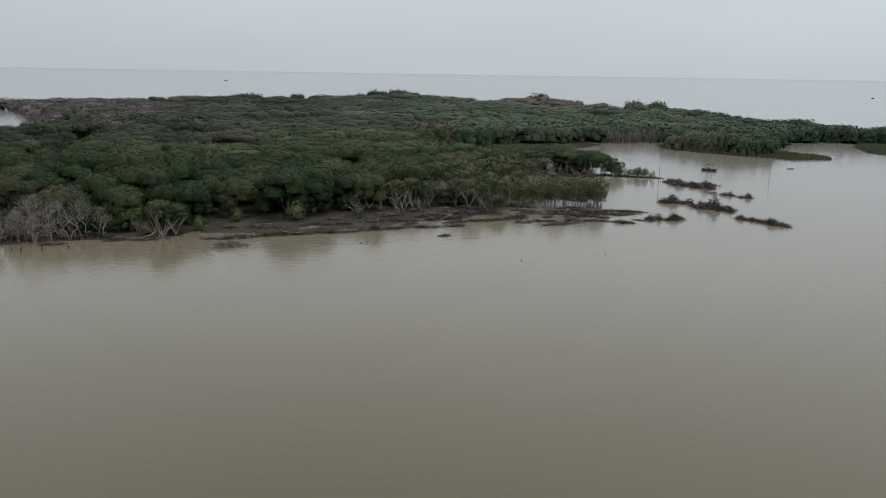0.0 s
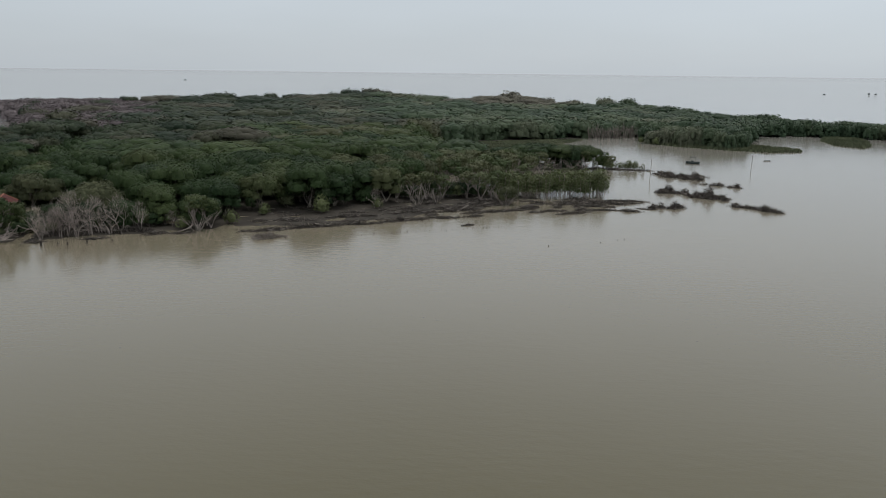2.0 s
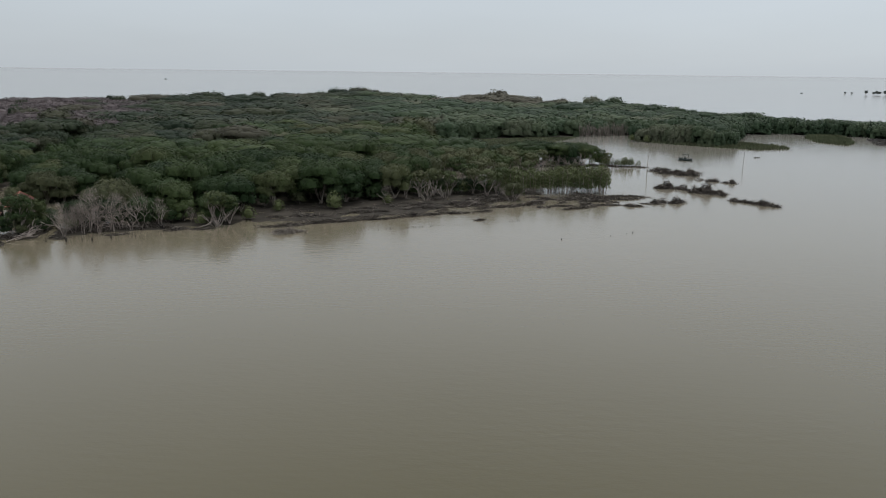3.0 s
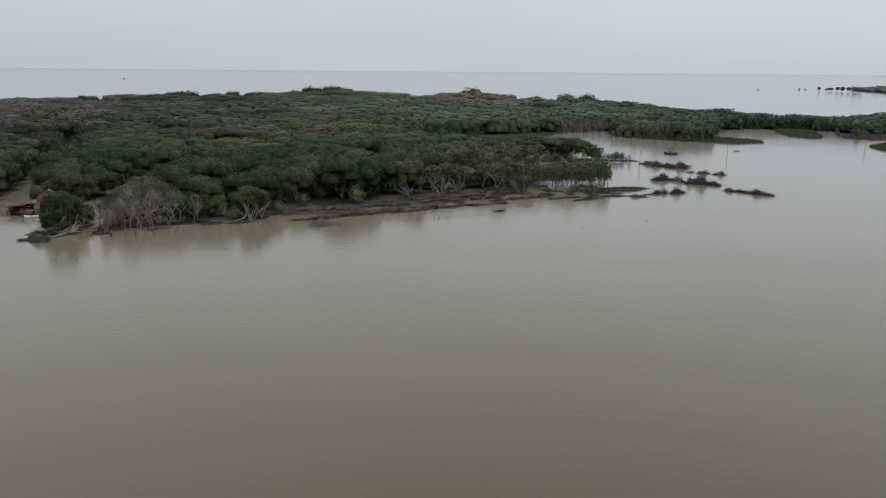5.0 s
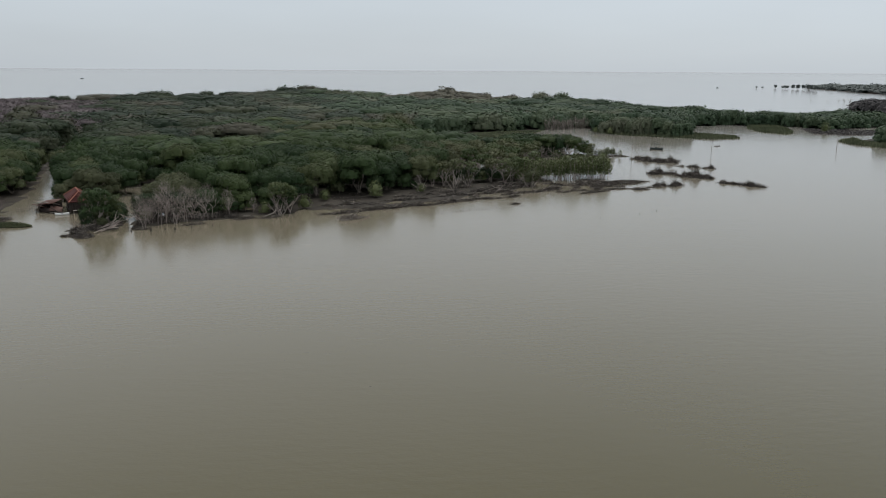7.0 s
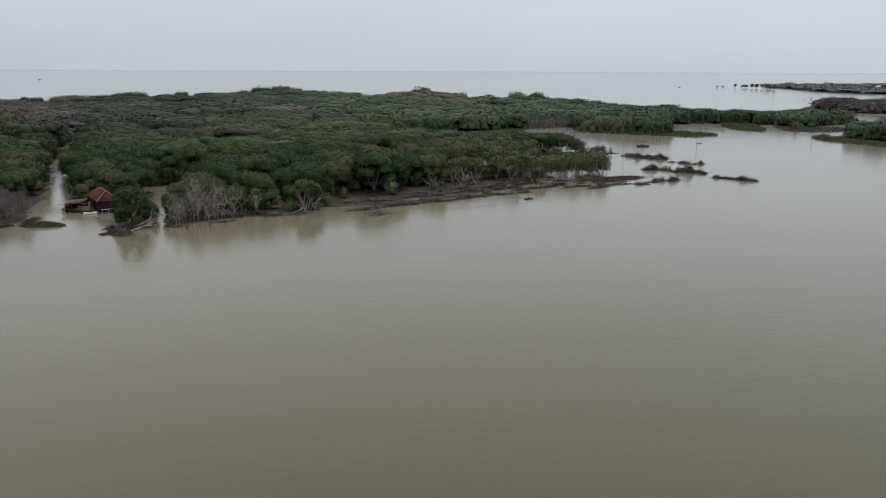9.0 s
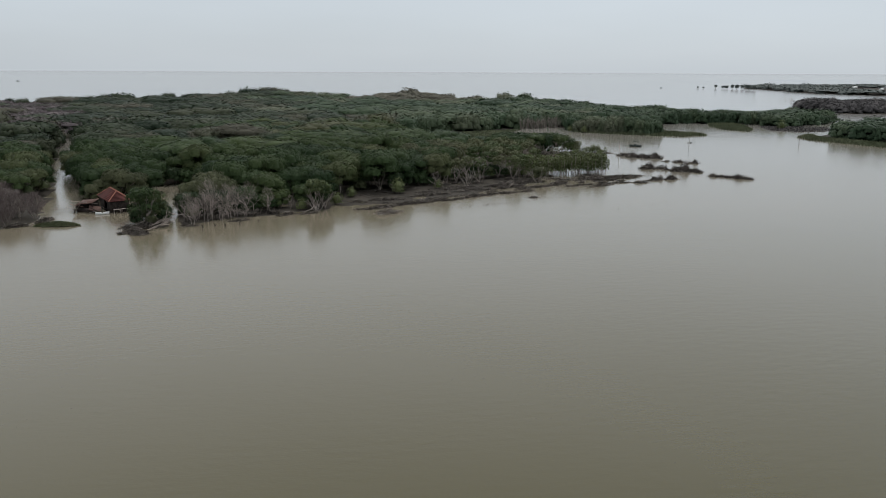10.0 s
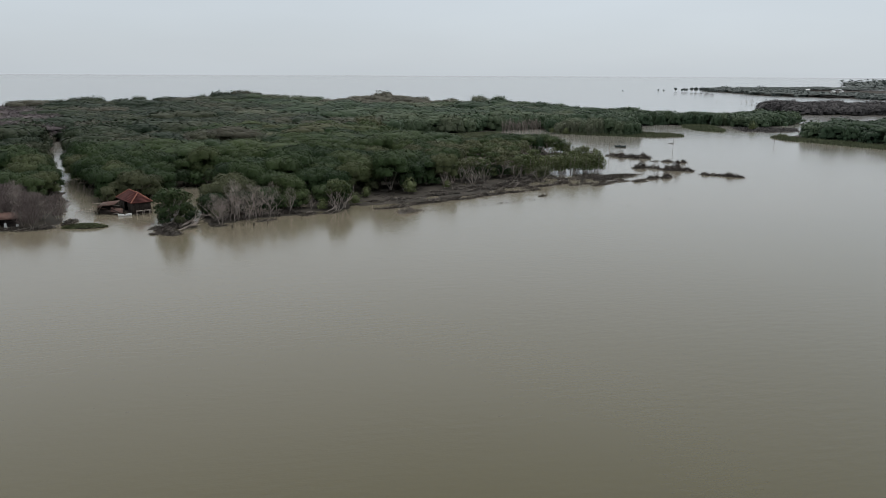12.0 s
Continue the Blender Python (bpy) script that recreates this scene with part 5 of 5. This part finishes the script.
part("fallen_sheet", (slab(-1.0, -0.7, -0.02, 1.0, 0.7, 0.02)[0] @ np.array(Euler((0.5, 0.2, 0.5)).to_matrix()).T + (1.9, -1.1, 0.75), slab(0, 0, 0, 1, 1, 1)[1]), RUST, lean, "rusty sheet fallen against the shed")
part("beam", limb((-2.0, -1.5, -0.4), (-0.6, -1.2, 1.7), 0.06, 0.05, 6), BARK, lean)
ruin = thing("ruined_hut", "collapsed dark timber hut among dead mangroves", "ruin", at=pose(-66.6, 115.0, 0, 0, 0, 12))
for k in range(9):
    px = -1.9 + 0.47 * k
    part("plank", slab(px, 0.9, -0.3, px + 0.42, 0.97, 2.3 - 0.09 * abs(k - 4) ** 1.6), PLANK, ruin)
for turn_x, off_y in ((0.75, -0.55), (-0.75, 0.75)):
    part("roof_slope", (slab(-2.1, -1.15, -0.05, 2.1, 1.15, 0.05)[0] @ np.array(Euler((turn_x, 0.06, 0)).to_matrix()).T + (0, off_y, 2.35), slab(0, 0, 0, 1, 1, 1)[1]), PLANK, ruin, "dark rotten thatch")
for px in (-1.8, -0.6, 0.7, 1.8):
    part("post", limb((px, -1.2, -0.5), (px + 0.1, -1.15, 1.7), 0.08, 0.07, 6), PLANK, ruin)
deck = thing("jetty", "sunken dark plank jetty on short posts", "jetty", at=pose(-73.4, 113.6, 0, 0, 0, -6))
for k in range(7):
    part("plank", slab(-2.6, -1.0 + 0.3 * k, 0.62, 2.6, -0.74 + 0.3 * k, 0.7), PLANK, deck)
for px in (-2.4, -0.8, 0.8, 2.4):
    for py in (-0.9, 0.95):
        part("post", limb((px, py, -0.6), (px, py, 1.15), 0.08, 0.07, 6), PLANK, deck)
part("rail", limb((-2.5, -0.9, 1.1), (2.5, -0.9, 1.05), 0.05, 0.05, 5), PLANK, deck)
skiff = thing("skiff", "small white boat moored against the hut", "boat", at=pose(-81.7, 119.3, 0, 0, 0, 8))
part("hull", hull(2.3, 0.8, 0.45), WHITE, skiff)
part("thwart", slab(-0.12, -0.33, 0.24, 0.12, 0.33, 0.28), PLANK, skiff)
for x, y, turn in ((-79.2, 119.2, 15), (-78.0, 119.8, -10)):
    rack = thing("drying_rack", "small pale wooden rack standing in water", "rack", "racks by the hut", pose(x, y, 0, 0, 0, turn))
    for px in (-0.5, 0.5):
        for py in (-0.3, 0.3):
            part("leg", limb((px, py, -0.4), (px, py, 0.75), 0.035, 0.035), BARK_PALE, rack)
    for k in range(4):
        part("slat", slab(-0.6, -0.36 + 0.2 * k, 0.75, 0.6, -0.26 + 0.2 * k, 0.79), BARK_PALE, rack)
fence = thing("bamboo_fence", "rickety grey bamboo fence in the creek mouth", "fence", at=pose(-88.6, 124.0, 0, 0, 0, 12))
fence.scale = (0.8, 1.0, 0.7)
for k in range(9):
    part("bamboo_post", limb((-2.2 + 0.52 * k, rng.normal(0, 0.15), -0.5), (-2.2 + 0.52 * k + rng.normal(0, 0.1), 0, rng.uniform(0.8, 1.5)), 0.04, 0.035, 5), BARK, fence)
for z in (0.35, 0.8):
    part("bamboo_rail", limb((-2.4, 0, z), (2.3, 0, z + 0.1), 0.035, 0.03, 5), BARK, fence)
shack = thing("shack", "dark open shack with a low rusty red roof among dead brush", "shed", at=pose(-100.3, 114.6, 0, 0, 0, 5))
part("roof_sheet", (slab(-2.6, -1.5, -0.04, 2.6, 1.5, 0.04)[0] @ np.array(Euler((0.22, 0.0, 0)).to_matrix()).T + (0, 0, 1.75), slab(0, 0, 0, 1, 1, 1)[1]), RUST, shack, "faded red roof")
part("back_wall", slab(-2.4, 1.0, -0.3, 2.4, 1.08, 1.7), PLANK, shack)
part("floor_deck", slab(-2.4, -1.2, 0.3, 2.4, 1.0, 0.4), PLANK, shack)
for px in (-2.3, -0.8, 0.8, 2.3):
    part("post", limb((px, -1.2, -0.6), (px, -1.2, 1.55), 0.08, 0.07, 6), PLANK, shack)
for x, y, h in ((-100.4, 113.0, 0.9), (-99.4, 113.1, 0.8), (-97.6, 112.8, 0.6)):
    sack = thing("white_sack", "white plastic sack hanging by the shack", "sack", "sacks at the shack", pose(x, y, 0, 0, 0, 30))
    part("sack", limb((0, 0, -0.1), (0, 0, h), 0.28, 0.2, 8, 0.03, rng, 4), WHITE, sack)


# ---- marsh grass ----
def grass(name, label, polys, density, height, rng, mat=None):
    out = []
    for poly in polys:
        p = np.array(poly)
        (x0, y0), (x1, y1) = p.min(0), p.max(0)
        n = int((x1 - x0) * (y1 - y0) * density)
        x, y = rng.uniform(x0, x1, n), rng.uniform(y0, y1, n)
        k = inside(poly, x, y) > 0.2
        x, y = x[k], y[k]
        n = len(x)
        a = rng.uniform(0, 6.28, n)
        h = height * rng.uniform(0.5, 1.2, n)
        w = 0.16 * rng.uniform(0.6, 1.4, n)
        g = np.stack([x, y, np.maximum(ground_height(x, y), -0.05)], 1)
        side = np.stack([np.cos(a) * w, np.sin(a) * w, 0 * a], 1)
        tip = g + np.stack([rng.normal(0, 0.2, n), rng.normal(0, 0.2, n), h], 1)
        out.append((np.stack([g - side, g + side, tip], 1).reshape(-1, 3), np.arange(3 * n).reshape(-1, 3)))
    v, f = stack(out)
    return tagged(new(name, mesh_of(name, v, f, mat or GRASS)), label, "grass", kind="stuff")


EAST_FRINGE = [(153, 226), (149, 214), (155, 180), (161, 150), (250, 114), (262, 134), (170, 167), (165, 196), (160, 222), (168, 236)]
grass("marsh_grass", "low green marsh grass on the lagoon's spits", [SPITS[0], SPITS[1], EAST_FRINGE], 9, 0.9, rng)
grass("marsh_grass", "grey-green low marsh grass behind the trees", [MARSH], 9, 0.42, rng)
grass("marsh_grass", "dull brown sedge on a mud flat", [SPITS[2]], 3, 0.4, rng, TWIG_GREY)
bank = thing("grass_bank", "low grassy mud bank at the creek mouth", "bank", at=pose(-87.2, 110.2, 0, 0, 0, -8))
xs, ys = rng.uniform(-1, 1, 2600), rng.uniform(-1, 1, 2600)
k = xs ** 2 + ys ** 2 < 1
xs, ys = xs[k] * 3.6, ys[k] * 1.2
hz = 0.55 * (1 - (xs / 3.6) ** 2 - (ys / 1.2) ** 2)
part("grass", tufts(np.stack([xs, ys, hz + 0.1], 1), np.stack([xs * 0.1, ys * 0.5, 1 + 0 * xs], 1), rng.uniform(0.12, 0.3, len(xs)), rng, True), LEAF_OLIVE, bank)
rows = [(0, 0, 0.6)] + [(i / 3 * 3.7 * math.cos(j * 0.3927), i / 3 * 1.3 * math.sin(j * 0.3927), 0.6 * (1 - (i / 3) ** 2) - 0.08 * (i == 3)) for i in (1, 2, 3) for j in range(16)]
tri = [(0, 1 + j, 1 + (j + 1) % 16) for j in range(16)]
for i in range(2):
    for j in range(16):
        a, b = 1 + i * 16 + j, 1 + i * 16 + (j + 1) % 16
        tri += [(a, a + 16, b + 16), (a, b + 16, b)]
part("mud", (np.array(rows), np.array(tri)), MUD, bank)


# ---- the far coast ----
HOUSE_WALL = rough_material("pale_plaster", (0.5, 0.5, 0.48), (0.68, 0.68, 0.66), 0.3, 0.8, 0.0)
HOUSE_ROOF = rough_material("pale_roof_sheet", (0.42, 0.43, 0.43), (0.6, 0.6, 0.6), 0.3, 0.6, 0.0)
for x, y, ln, turn in ((746, 831, 7, 5), (767, 850, 8, -8), (725, 763, 8, 0), (737, 761, 7, 10)):
    house = thing("distant_house", "small pale house among trees on the far coast", "house", "houses on the far coast", pose(x, y, 1.6, 0, 0, turn))
    house.scale = (0.55, 0.55, 0.7)
    part("wall", slab(-ln / 2, -3, -3.0, ln / 2, 3, 2.2), HOUSE_WALL, house)
    v = np.array([(-ln / 2 - 0.5, -3.5, 2.2), (ln / 2 + 0.5, -3.5, 2.2), (ln / 2 + 0.5, 3.5, 2.2), (-ln / 2 - 0.5, 3.5, 2.2), (-ln / 2 - 0.5, 0, 4.0), (ln / 2 + 0.5, 0, 4.0)])
    part("roof", (v, np.array([(0, 1, 5, 4), (2, 3, 4, 5), (0, 4, 3, 3), (1, 2, 5, 5)])[:2]), HOUSE_ROOF, house)
lone = [mangrove(rng, LEAF_HAZED, 6.5, h, 2.0, "lone mangrove standing in the sea off the far coast", per=260, size=0.5) for h in (2.8, 3.6, 2.4)]
l_used = [False] * 3
for x, y, sc in ((562, 914, 0.45), (570, 913, 0.4), (578, 896, 0.8), (578, 881, 0.6), (581, 880, 0.75), (585, 880, 0.7), (583, 866, 0.95), (586, 862, 0.8), (580, 852, 1.0), (587, 851, 0.95), (576, 825, 1.05), (583, 832, 0.9), (571, 806, 1.0)):
    plant(lone, l_used, x, y, -0.2, rng.uniform(0, 360), sc)
wrecks = [dead_tree(rng, 5.0, n, BARK, "bare drowned tree standing in the open shallows", 0.3, 2) for n in (3, 4)]
w_used = [False] * 2
for x, y, sc in ((365, 532, 0.7), (383, 537, 0.35), (385, 525, 0.7), (384, 517, 0.9), (388, 516, 1.0), (392, 519, 0.8), (333, 518, 0.3), (377, 527, 0.4)):
    plant(wrecks, w_used, x, y, 0, rng.uniform(0, 360), sc)
# Pale roof material on the breakwater stands in for haze over the distance.
for x0, y0, x1, y1 in ((976, 1073, 1038, 1101),):
    wall = tagged(new("breakwater", mesh_of("breakwater", *limb((x0, y0, 0.1), (x1, y1, 0.1), 0.7, 0.7, 8, 3, rng, 10), HOUSE_ROOF)), "low breakwater in the sea off the coast, paled for haze", "breakwater", kind="structure")
